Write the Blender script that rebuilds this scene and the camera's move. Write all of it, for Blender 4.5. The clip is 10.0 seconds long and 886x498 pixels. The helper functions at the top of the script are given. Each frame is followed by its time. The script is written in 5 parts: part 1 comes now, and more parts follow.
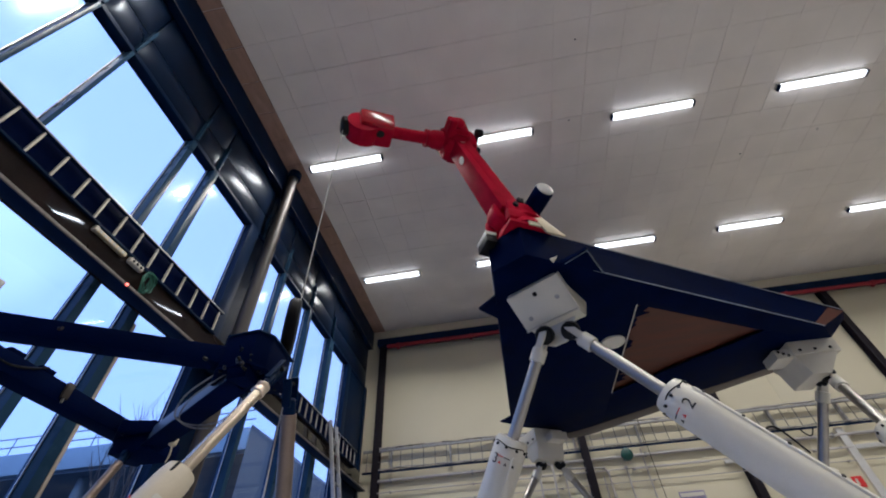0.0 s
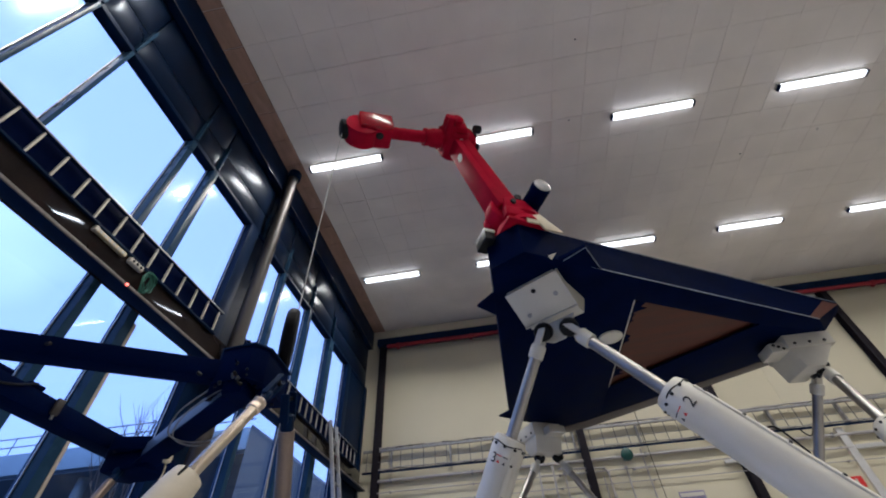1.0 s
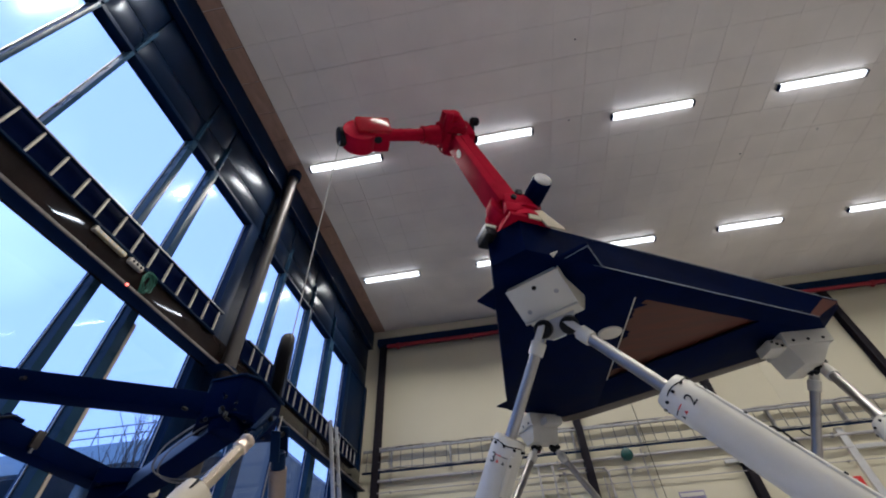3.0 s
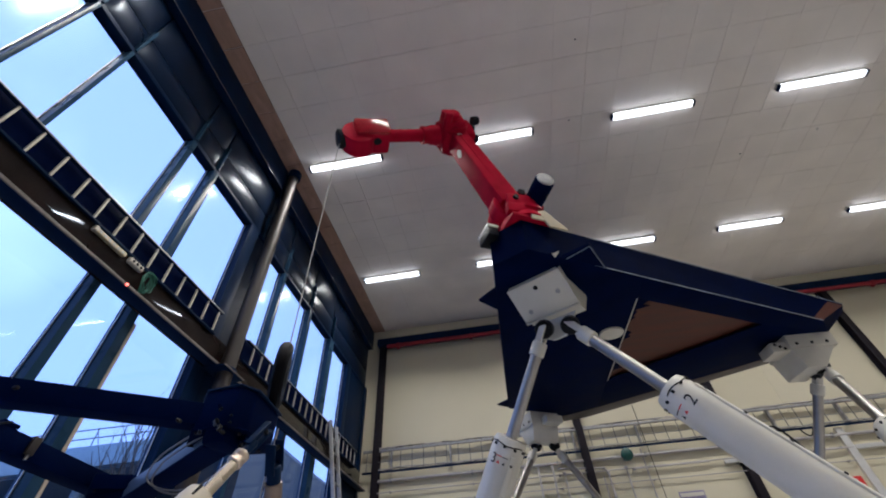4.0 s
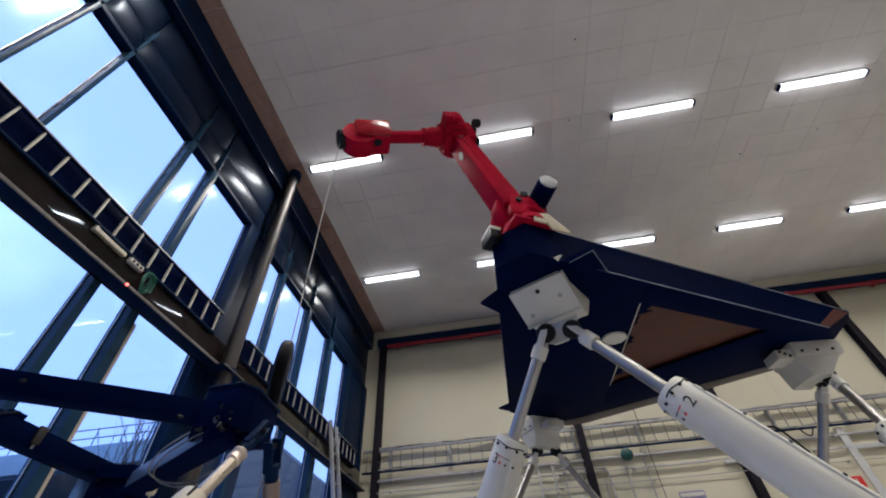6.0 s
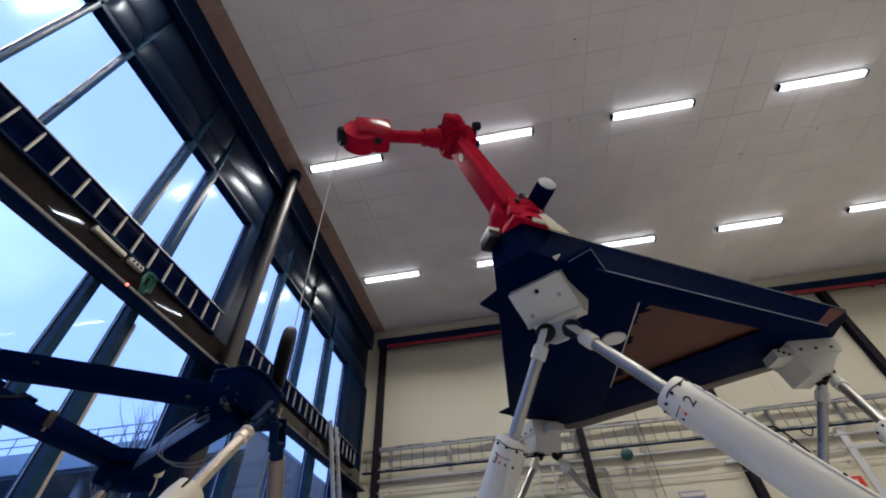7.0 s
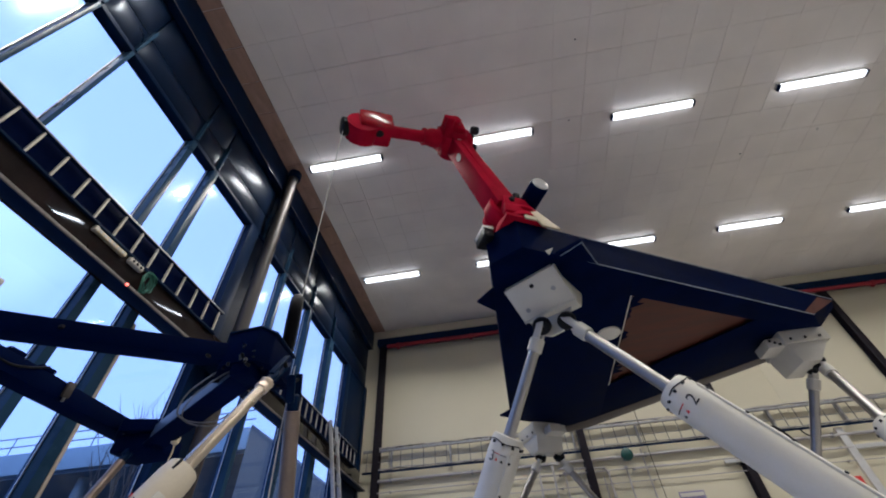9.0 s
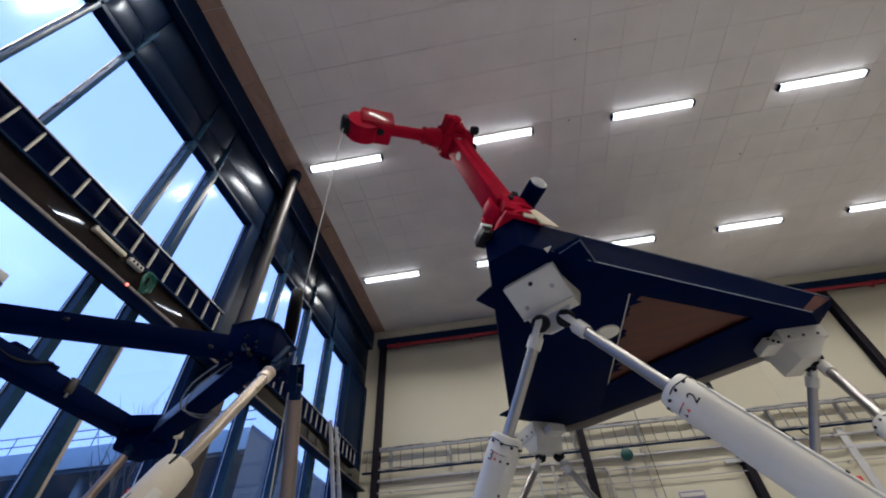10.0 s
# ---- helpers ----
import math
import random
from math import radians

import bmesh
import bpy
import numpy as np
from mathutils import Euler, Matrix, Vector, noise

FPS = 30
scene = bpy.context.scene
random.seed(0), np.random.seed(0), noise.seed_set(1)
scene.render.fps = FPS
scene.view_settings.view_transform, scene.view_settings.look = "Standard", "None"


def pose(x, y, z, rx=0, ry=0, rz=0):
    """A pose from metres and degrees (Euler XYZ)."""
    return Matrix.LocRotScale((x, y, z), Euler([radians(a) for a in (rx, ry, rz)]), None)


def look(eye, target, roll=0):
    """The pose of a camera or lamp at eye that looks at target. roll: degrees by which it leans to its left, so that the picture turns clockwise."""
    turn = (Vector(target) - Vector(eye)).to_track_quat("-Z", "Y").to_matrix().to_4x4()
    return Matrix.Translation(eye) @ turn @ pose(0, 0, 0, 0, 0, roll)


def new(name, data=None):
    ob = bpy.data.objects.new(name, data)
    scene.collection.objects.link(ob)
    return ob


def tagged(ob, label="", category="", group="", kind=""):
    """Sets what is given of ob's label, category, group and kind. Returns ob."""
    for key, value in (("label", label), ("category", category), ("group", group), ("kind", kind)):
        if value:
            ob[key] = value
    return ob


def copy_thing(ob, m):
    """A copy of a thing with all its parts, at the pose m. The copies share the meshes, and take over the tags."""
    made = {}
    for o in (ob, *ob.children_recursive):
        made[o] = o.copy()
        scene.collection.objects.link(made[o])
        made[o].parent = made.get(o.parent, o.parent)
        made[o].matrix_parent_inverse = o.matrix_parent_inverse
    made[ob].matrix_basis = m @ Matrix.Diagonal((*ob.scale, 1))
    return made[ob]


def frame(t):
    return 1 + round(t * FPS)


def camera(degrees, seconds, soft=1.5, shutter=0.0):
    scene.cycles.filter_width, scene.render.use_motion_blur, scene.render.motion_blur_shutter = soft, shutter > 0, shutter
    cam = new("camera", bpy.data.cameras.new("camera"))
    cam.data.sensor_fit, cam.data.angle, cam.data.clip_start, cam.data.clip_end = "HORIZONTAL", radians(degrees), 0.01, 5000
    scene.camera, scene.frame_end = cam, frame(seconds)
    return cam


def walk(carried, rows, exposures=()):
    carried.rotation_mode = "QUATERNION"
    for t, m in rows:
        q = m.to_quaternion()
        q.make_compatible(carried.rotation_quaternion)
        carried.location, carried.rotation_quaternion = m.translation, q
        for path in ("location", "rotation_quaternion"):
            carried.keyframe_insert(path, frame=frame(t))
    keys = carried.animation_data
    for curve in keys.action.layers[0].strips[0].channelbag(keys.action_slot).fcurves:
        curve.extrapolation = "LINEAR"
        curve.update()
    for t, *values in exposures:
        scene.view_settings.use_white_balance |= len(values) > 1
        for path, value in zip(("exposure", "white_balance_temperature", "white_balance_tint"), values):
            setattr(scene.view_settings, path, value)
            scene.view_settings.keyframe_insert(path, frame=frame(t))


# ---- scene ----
CZ = 1.2  # height of the lens over the hall floor
cam = camera(94.51, 10.0, soft=2.0)
CAM_POSE = pose(0, 0, CZ, 0, 0, 7.19) @ pose(0, 0, 0, 134.237) @ pose(0, 0, 0, 0, 0, -3.624)
walk(cam, [(0.0, CAM_POSE), (10.0, CAM_POSE)], exposures=[(0.0, 0.2, 5580, 13), (10.0, 0.2, 5580, 13)])

# ---- world and light ----
world = bpy.data.worlds.new("world")
scene.world = world
world.use_nodes = True
wn, wl = world.node_tree.nodes, world.node_tree.links
wn.clear()
w_out, w_bg = wn.new("ShaderNodeOutputWorld"), wn.new("ShaderNodeBackground")
w_sky, w_tc, w_noise = wn.new("ShaderNodeTexSky"), wn.new("ShaderNodeTexCoord"), wn.new("ShaderNodeTexNoise")
w_ramp, w_mix, w_veil = wn.new("ShaderNodeValToRGB"), wn.new("ShaderNodeMixRGB"), wn.new("ShaderNodeMixRGB")
w_sky.sky_type, w_sky.sun_disc = "NISHITA", False
w_sky.sun_elevation, w_sky.sun_rotation = radians(24), radians(150)
w_noise.inputs["Scale"].default_value, w_noise.inputs["Detail"].default_value = 2.6, 3.0
w_ramp.color_ramp.elements[0].position, w_ramp.color_ramp.elements[1].position = 0.46, 0.8
w_veil.inputs["Fac"].default_value = 0.93  # thin high haze
w_veil.inputs["Color2"].default_value = (4.75, 5.65, 10.2, 1)
w_mix.inputs["Color2"].default_value = (7.4, 8.3, 10.8, 1)  # small bright clouds
wl.new(w_tc.outputs["Generated"], w_noise.inputs["Vector"])
wl.new(w_noise.outputs["Fac"], w_ramp.inputs["Fac"])
wl.new(w_ramp.outputs["Color"], w_mix.inputs["Fac"])
wl.new(w_sky.outputs["Color"], w_veil.inputs["Color1"])
wl.new(w_veil.outputs["Color"], w_mix.inputs["Color1"])
wl.new(w_mix.outputs["Color"], w_bg.inputs["Color"])
wl.new(w_bg.outputs["Background"], w_out.inputs["Surface"])
w_bg.inputs["Strength"].default_value = 0.15

sun = new("sun", bpy.data.lights.new("sun", "SUN"))
sun.data.energy, sun.data.angle, sun.data.color = 0.6, radians(12), (1, 0.95, 0.88)
sun.matrix_world = look((30, -40, 25), (0, 0, 0))

LAMP_X = [-2.455 + 3.055 * i for i in range(5)]
LAMP_Y = (0.79, 4.45, 8.135)
LAMP_WATTS = 59.0


# ---- materials ----
def mat(name, color, rough=0.6, metal=0.0, var=0.12, scale=6.0, fine=60.0, bump=0.15, spec=0.5, stretch=(1, 1, 1), rvar=0.12, tint=None):
    """A surface with variation at two scales, fine relief and uneven gloss."""
    m = bpy.data.materials.new(name)
    m.use_nodes = True
    n, l = m.node_tree.nodes, m.node_tree.links
    b = n["Principled BSDF"]
    tc, mp = n.new("ShaderNodeTexCoord"), n.new("ShaderNodeMapping")
    mp.inputs["Scale"].default_value = stretch
    l.new(tc.outputs["Object"], mp.inputs["Vector"])
    a, c = n.new("ShaderNodeTexNoise"), n.new("ShaderNodeTexNoise")
    a.inputs["Scale"].default_value, a.inputs["Detail"].default_value = scale, 4
    c.inputs["Scale"].default_value, c.inputs["Detail"].default_value = fine, 3
    l.new(mp.outputs["Vector"], a.inputs["Vector"])
    l.new(mp.outputs["Vector"], c.inputs["Vector"])
    mixn = n.new("ShaderNodeMath")
    mixn.operation = "MULTIPLY_ADD"
    l.new(c.outputs["Fac"], mixn.inputs[0])
    mixn.inputs[1].default_value = 0.4
    l.new(a.outputs["Fac"], mixn.inputs[2])
    ramp = n.new("ShaderNodeValToRGB")
    e = ramp.color_ramp.elements
    e[0].position, e[1].position = 0.4, 1.0
    e[0].color = (*[v * (1 - var) for v in color], 1)
    e[1].color = (*[min(1, v * (1 + var)) for v in color], 1)
    l.new(mixn.outputs[0], ramp.inputs["Fac"])
    l.new(ramp.outputs["Color"], b.inputs["Base Color"])
    rr = n.new("ShaderNodeMapRange")
    rr.inputs["To Min"].default_value, rr.inputs["To Max"].default_value = max(0.02, rough - rvar), min(1, rough + rvar)
    l.new(a.outputs["Fac"], rr.inputs["Value"])
    l.new(rr.outputs["Result"], b.inputs["Roughness"])
    b.inputs["Metallic"].default_value = metal
    b.inputs["Specular IOR Level"].default_value = spec
    if tint:
        b.inputs["Specular Tint"].default_value = (*tint, 1)
    if bump:
        bp = n.new("ShaderNodeBump")
        bp.inputs["Strength"].default_value, bp.inputs["Distance"].default_value = bump, 0.004
        l.new(mixn.outputs[0], bp.inputs["Height"])
        l.new(bp.outputs["Normal"], b.inputs["Normal"])
    return m


def glow(name, color, strength):
    m = bpy.data.materials.new(name)
    m.use_nodes = True
    b = m.node_tree.nodes["Principled BSDF"]
    b.inputs["Base Color"].default_value = (0.8, 0.8, 0.8, 1)
    b.inputs["Emission Color"].default_value = (*color, 1)
    b.inputs["Emission Strength"].default_value = strength
    return m


def glass_mat(name, tint, rough=0.015):
    m = bpy.data.materials.new(name)
    m.use_nodes = True
    n, l = m.node_tree.nodes, m.node_tree.links
    n.clear()
    out, mix, tr, gl, lw = (n.new("ShaderNode" + k) for k in ("OutputMaterial", "MixShader", "BsdfTransparent", "BsdfGlossy", "LayerWeight"))
    pw, ma = n.new("ShaderNodeMath"), n.new("ShaderNodeMath")
    tr.inputs["Color"].default_value = (*tint, 1)
    gl.inputs["Roughness"].default_value = rough
    pw.operation, ma.operation = "POWER", "MULTIPLY_ADD"
    pw.inputs[1].default_value, ma.inputs[1].default_value, ma.inputs[2].default_value = 4.0, 0.6, 0.025
    l.new(lw.outputs["Facing"], pw.inputs[0])
    l.new(pw.outputs[0], ma.inputs[0])
    l.new(ma.outputs[0], mix.inputs["Fac"])
    l.new(tr.outputs["BSDF"], mix.inputs[1])
    l.new(gl.outputs["BSDF"], mix.inputs[2])
    l.new(mix.outputs["Shader"], out.inputs["Surface"])
    return m


M_CEIL = mat("ceiling_panel", (0.82, 0.765, 0.71), 0.9, var=0.07, scale=1.5, fine=120, bump=0.3)
M_WOOD = mat("plywood_strip", (0.38, 0.245, 0.185), 0.7, var=0.2, scale=3, fine=40, stretch=(4, 1, 1))
M_WALL = mat("cream_wall", (0.62, 0.575, 0.43), 0.6, var=0.05, scale=0.8, fine=40, bump=0.08)
M_PLAIN = mat("hall_wall", (0.6, 0.57, 0.5), 0.8, var=0.06, scale=0.8, fine=40)
M_FLOOR = mat("concrete_floor", (0.46, 0.45, 0.44), 0.55, var=0.2, scale=1.2, fine=50)
M_STEEL = mat("black_painted_steel", (0.0035, 0.013, 0.042), 0.45, var=0.3, scale=3, fine=80, bump=0.06, rvar=0.1, spec=0.08, tint=(0.45, 0.65, 1))
M_BAND = mat("black_gloss_panel", (0.003, 0.009, 0.028), 0.3, var=0.3, scale=2, fine=30, bump=0.03, rvar=0.08, spec=0.22, tint=(0.6, 0.78, 1))
M_MULL = mat("dark_aluminium", (0.02, 0.05, 0.095), 0.3, var=0.2, scale=4, fine=90, bump=0.02, spec=0.07, tint=(0.7, 0.85, 1))
M_ALU = mat("bare_aluminium", (0.62, 0.62, 0.62), 0.38, metal=0.8, var=0.12, scale=8, fine=90, bump=0.05)
M_GALV = mat("galvanised_steel", (0.33, 0.33, 0.34), 0.5, metal=0.6, var=0.25, scale=12, fine=80, bump=0.05)
M_PIPE = mat("brown_grey_pipe", (0.22, 0.17, 0.14), 0.35, metal=0.5, var=0.2, scale=5, fine=60, bump=0.05)
M_NAVY = mat("dark_blue_paint", (0.001, 0.0042, 0.027), 0.55, var=0.35, scale=2.5, fine=60, bump=0.08, rvar=0.12, spec=0.015, tint=(0.25, 0.5, 1))
M_NAVYE = mat("pale_blue_edge", (0.2, 0.24, 0.3), 0.45, var=0.4, scale=5, fine=60)
M_COLUMN = mat("brown_grey_column", (0.025, 0.019, 0.0175), 0.5, metal=0.0, var=0.25, scale=5, fine=60, bump=0.05)
M_LIP = mat("worn_grey_brown_paint", (0.085, 0.072, 0.068), 0.5, var=0.3, scale=3, fine=50, bump=0.06)
M_POST = mat("dark_column_paint", (0.017, 0.0145, 0.02), 0.5, var=0.3, scale=3, fine=60, bump=0.06, spec=0.1)
M_BROWN = mat("brown_ply_and_reflection", (0.078, 0.019, 0.0105), 0.6, var=0.5, scale=1.1, fine=25, stretch=(1, 5, 1))
M_WHITE = mat("white_machine_paint", (0.6, 0.575, 0.505), 0.42, var=0.06, scale=4, fine=70, bump=0.05)
M_CHROME = mat("chromed_rod", (0.36, 0.345, 0.33), 0.38, metal=0.9, var=0.1, scale=5, fine=50, bump=0.03, stretch=(1, 1, 0.2))
M_RED = mat("red_robot_paint", (0.38, 0.005, 0.026), 0.48, var=0.25, scale=5, fine=60, bump=0.05, spec=0.04, tint=(1, 0.6, 0.65))
M_REDG = mat("red_gloss_cover", (0.36, 0.006, 0.018), 0.17, var=0.12, scale=5, fine=60, bump=0.03, spec=0.6, rvar=0.05)
M_CREAM = mat("cream_machine_paint", (0.62, 0.55, 0.42), 0.42, var=0.08, scale=6, fine=70, bump=0.05)
M_LITEDGE = mat("lit_mullion_edge", (0.4, 0.35, 0.29), 0.6, var=0.2, scale=6, fine=60, stretch=(1, 1, 0.1))
M_RAIL = mat("red_rail_paint", (0.26, 0.012, 0.025), 0.5, var=0.15, scale=3, fine=50)
M_CHAN = mat("brown_black_gloss", (0.021, 0.016, 0.015), 0.055, var=0.3, scale=3, fine=50, bump=0.01, rvar=0.03, spec=0.2, tint=(0.6, 0.8, 1))
M_GLOSS = mat("glint_metal", (0.3, 0.3, 0.32), 0.16, metal=0.9, var=0.2, scale=2, fine=40, bump=0.02)
M_EDGE = mat("edge_highlight_steel", (0.13, 0.115, 0.11), 0.45, metal=0.4, var=0.35, scale=7, fine=60)
M_PVC = mat("lilac_grey_plastic", (0.4, 0.38, 0.385), 0.5, var=0.12, scale=6, fine=60, bump=0.04)
M_DULL = mat("dull_zinc", (0.17, 0.17, 0.17), 0.55, metal=0.3, var=0.25, scale=12, fine=80)
M_BLACK = mat("black_plastic", (0.008, 0.009, 0.012), 0.4, var=0.3, scale=10, fine=90, spec=0.15)
M_RUBBER = mat("black_rubber", (0.005, 0.005, 0.007), 0.5, var=0.3, scale=10, fine=90, bump=0.3, spec=0.05)
M_CAPG = mat("pale_grey_cap", (0.5, 0.5, 0.5), 0.5, var=0.1, scale=8, fine=60)
M_CAP = mat("cream_cap", (0.6, 0.52, 0.36), 0.5, var=0.1, scale=8, fine=60)
M_ROPE = mat("pale_rope", (0.42, 0.41, 0.38), 0.8, var=0.2, scale=40, fine=200)
M_GREEN = mat("green_cable", (0.02, 0.16, 0.11), 0.5, var=0.2, scale=20, fine=90)
M_COPPER = mat("bronze_gland", (0.6, 0.5, 0.41), 0.35, metal=0.7, var=0.2, scale=12, fine=80)
M_BRASS = mat("warm_polished_rod", (0.7, 0.61, 0.49), 0.25, metal=0.85, var=0.12, scale=5, fine=50, bump=0.03, stretch=(1, 1, 0.2))
M_TIE = mat("lit_navy_paint", (0.04, 0.058, 0.095), 0.45, var=0.3, scale=6, fine=60)
M_TEAL = mat("teal_plastic", (0.006, 0.055, 0.05), 0.4, var=0.2, scale=10, fine=60)
M_LILAC = mat("printed_notice", (0.22, 0.2, 0.33), 0.5, var=0.4, scale=14, fine=60)
M_INK = mat("black_ink", (0.01, 0.01, 0.012), 0.6, var=0.1, scale=20, fine=80, bump=0)
M_INKR = mat("red_ink", (0.6, 0.03, 0.03), 0.6, var=0.1, scale=20, fine=80, bump=0)
M_TUBE = glow("lit_tube", (1.0, 0.98, 0.93), 3.2)
M_LED = glow("red_led", (1.0, 0.08, 0.04), 3.0)
M_GLASS = glass_mat("window_glass", (0.8, 0.91, 1.0))
M_HAZE = glass_mat("dusty_window_glass", (0.82, 0.92, 1.0), 0.14)
M_GROUND = mat("wet_asphalt", (0.06, 0.062, 0.066), 0.7, var=0.25, scale=0.6, fine=30)
M_FACADE = mat("grey_facade", (0.25, 0.33, 0.4), 0.8, var=0.15, scale=0.7, fine=20)
M_GABLE = mat("weathered_plaster", (0.12, 0.125, 0.13), 0.85, var=0.2, scale=0.5, fine=15)
M_ROOF = mat("slate_roof", (0.09, 0.13, 0.17), 0.7, var=0.2, scale=1, fine=20)
M_BARK = mat("bark", (0.07, 0.055, 0.045), 0.9, var=0.3, scale=8, fine=40)


# ---- mesh helpers ----
def box(bm, lo, hi, bevel=0.0, m=None):
    """A box from corner to corner, its edges rounded by bevel."""
    r = bmesh.ops.create_cube(bm, size=1)["verts"]
    c, s = [(a + b) / 2 for a, b in zip(lo, hi)], [abs(b - a) for a, b in zip(lo, hi)]
    bmesh.ops.transform(bm, matrix=(m or Matrix()) @ Matrix.LocRotScale(c, None, s), verts=r)
    if bevel:
        es = list({e for v in r for e in v.link_edges})
        bmesh.ops.bevel(bm, geom=es, offset=bevel, segments=2, profile=0.6, affect="EDGES")
    return bm


def rod(bm, p0, p1, r0, r1=None, seg=20):
    """A round bar between two points, tapered if r1 is given."""
    p0, p1 = Vector(p0), Vector(p1)
    d = p1 - p0
    m = Matrix.Translation((p0 + p1) / 2) @ d.to_track_quat("Z", "Y").to_matrix().to_4x4()
    bmesh.ops.create_cone(bm, cap_ends=True, segments=seg, radius1=r0, radius2=r0 if r1 is None else r1, depth=d.length, matrix=m)
    return bm


def lathe(bm, profile, seg=28, m=None):
    """A turned body round the z axis from (radius, z) pairs."""
    m = m or Matrix()
    rings = [[bm.verts.new(m @ Vector((r * math.cos(a), r * math.sin(a), z))) for a in (2 * math.pi * i / seg for i in range(seg))] for r, z in profile]
    for a, b in zip(rings, rings[1:]):
        for i in range(seg):
            bm.faces.new((a[i], a[(i + 1) % seg], b[(i + 1) % seg], b[i]))
    bm.faces.new(rings[0][::-1])
    bm.faces.new(rings[-1])
    return bm


def prism(bm, outline, z0, z1, m=None, bevel=0.0):
    """A plate of the given outline between two heights."""
    m = m or Matrix()
    lo = [bm.verts.new(m @ Vector((x, y, z0))) for x, y in outline]
    hi = [bm.verts.new(m @ Vector((x, y, z1))) for x, y in outline]
    k = len(outline)
    fs = [bm.faces.new(lo[::-1]), bm.faces.new(hi)]
    fs += [bm.faces.new((lo[i], lo[(i + 1) % k], hi[(i + 1) % k], hi[i])) for i in range(k)]
    if bevel:
        bmesh.ops.bevel(bm, geom=list({e for f in fs for e in f.edges}), offset=bevel, segments=2, profile=0.6, affect="EDGES")
    return bm


def sweep(bm, pts, r, seg=8):
    """A round hose along points."""
    for a, b in zip(pts, pts[1:]):
        rod(bm, a, b, r, seg=seg)
        bmesh.ops.create_icosphere(bm, subdivisions=1, radius=r, matrix=Matrix.Translation(b))
    return bm


def part(name, bm, material, parent=None, label="", smooth=True):
    """Links a bmesh as one mesh object under a thing or a part."""
    bmesh.ops.recalc_face_normals(bm, faces=bm.faces)
    me = bpy.data.meshes.new(name)
    bm.to_mesh(me)
    bm.free()
    me.materials.append(material)
    if smooth:
        me.shade_smooth()
        me.set_sharp_from_angle(angle=radians(35))
    ob = new(name, me)
    ob.parent = parent
    if label:
        ob["label"] = label
    return ob


def thing(name, at, label, category, group="", kind=""):
    """An empty at the base of a thing that carries its parts."""
    ob = new(name)
    ob.matrix_basis = at if isinstance(at, Matrix) else Matrix.Translation(at)
    return tagged(ob, label, category, group, kind)


def solid(name, bm, material, label, category, group="", kind=""):
    """A thing, or a piece of the setting, of one mesh."""
    return tagged(part(name, bm, material), label, category, group, kind)


def B():
    return bmesh.new()


# ---- the hall ----
XW, YE, HC = -3.8, 10.73, 8.5  # inner face of the glazed wall, end wall, ceiling
XR, YB = 17.0, -9.0            # walls out of view that close the hall

solid("floor", box(B(), (-4.3, YB - 0.3, -0.2), (XR + 0.3, YE + 0.4, 0)), M_FLOOR, "grey concrete hall floor", "floor", kind="structure")


def build_ceiling():
    """Square acoustic tiles with open joints, each a hair off level."""
    bm = box(B(), (-4.3, YB - 0.3, HC + 0.012), (XR + 0.3, YE + 0.4, HC + 0.3))
    rnd = random.Random(11)
    x = -3.545
    while x < XR:
        y = 1.397 - 18 * TILE
        while y < YE:
            d = rnd.uniform(0, 0.003)
            box(bm, (max(x, -3.372) + 0.002, y + 0.002, HC + d), (min(x + TILE, XR) - 0.002, min(y + TILE, YE) - 0.002, HC + 0.02))
            y += TILE
        x += TILE
    return solid("ceiling", bm, M_CEIL, "pale grey acoustic tile ceiling with fine joints", "ceiling", kind="structure")


TILE = 0.588
build_ceiling()
bm = B()
y = 1.388 - 18 * TILE
while y < YE - 0.1:
    box(bm, (-3.75, y + 0.006, HC - 0.012), (-3.376, min(y + TILE, YE) - 0.006, HC + 0.04))
    y += TILE
solid("ceiling_trim", bm, M_WOOD, "brown plywood strip along the glazed wall", "trim", kind="structure", group="ceiling trim")
# end wall of cream sandwich panels
wall_n = thing("wall_north", (0, YE, 0), "cream sandwich panel end wall", "wall", kind="structure")
for i in range(4):
    part("panel", box(B(), (-4.3 + 5.4 * i + 0.002, 0, 0), (-4.3 + 5.4 * (i + 1) - 0.002, 0.35, HC), bevel=0.003), M_WALL, wall_n)
solid("wall_east", box(B(), (XR, YB, 0), (XR + 0.3, YE, HC)), M_PLAIN, "plain light hall wall", "wall", kind="structure")
solid("wall_south", box(B(), (-4.3, YB - 0.3, 0), (XR + 0.3, YB, HC)), M_PLAIN, "plain light hall wall", "wall", kind="structure")

# glazed wall: piers, mullions, spandrel and upper band
PANES = [(-7.9, -6.86), (-6.6, -5.56), (-5.4, -4.36), (-4.1, -3.06), (-2.9, -1.86), (-0.55, 0.717), (0.765, 1.258), (1.3, 2.5), (2.585, 3.022), (3.13, 4.16), (4.94, 5.46), (5.55, 6.69), (6.8, 7.88), (8.1, 9.12)]
Z_LOW, Z_SP0, Z_SP1, Z_TOP = 0.15, 2.78 + CZ, 3.62 + CZ, 5.38 + CZ
DEEP = 0.12  # how far the glass lies behind the inner face of the mullions

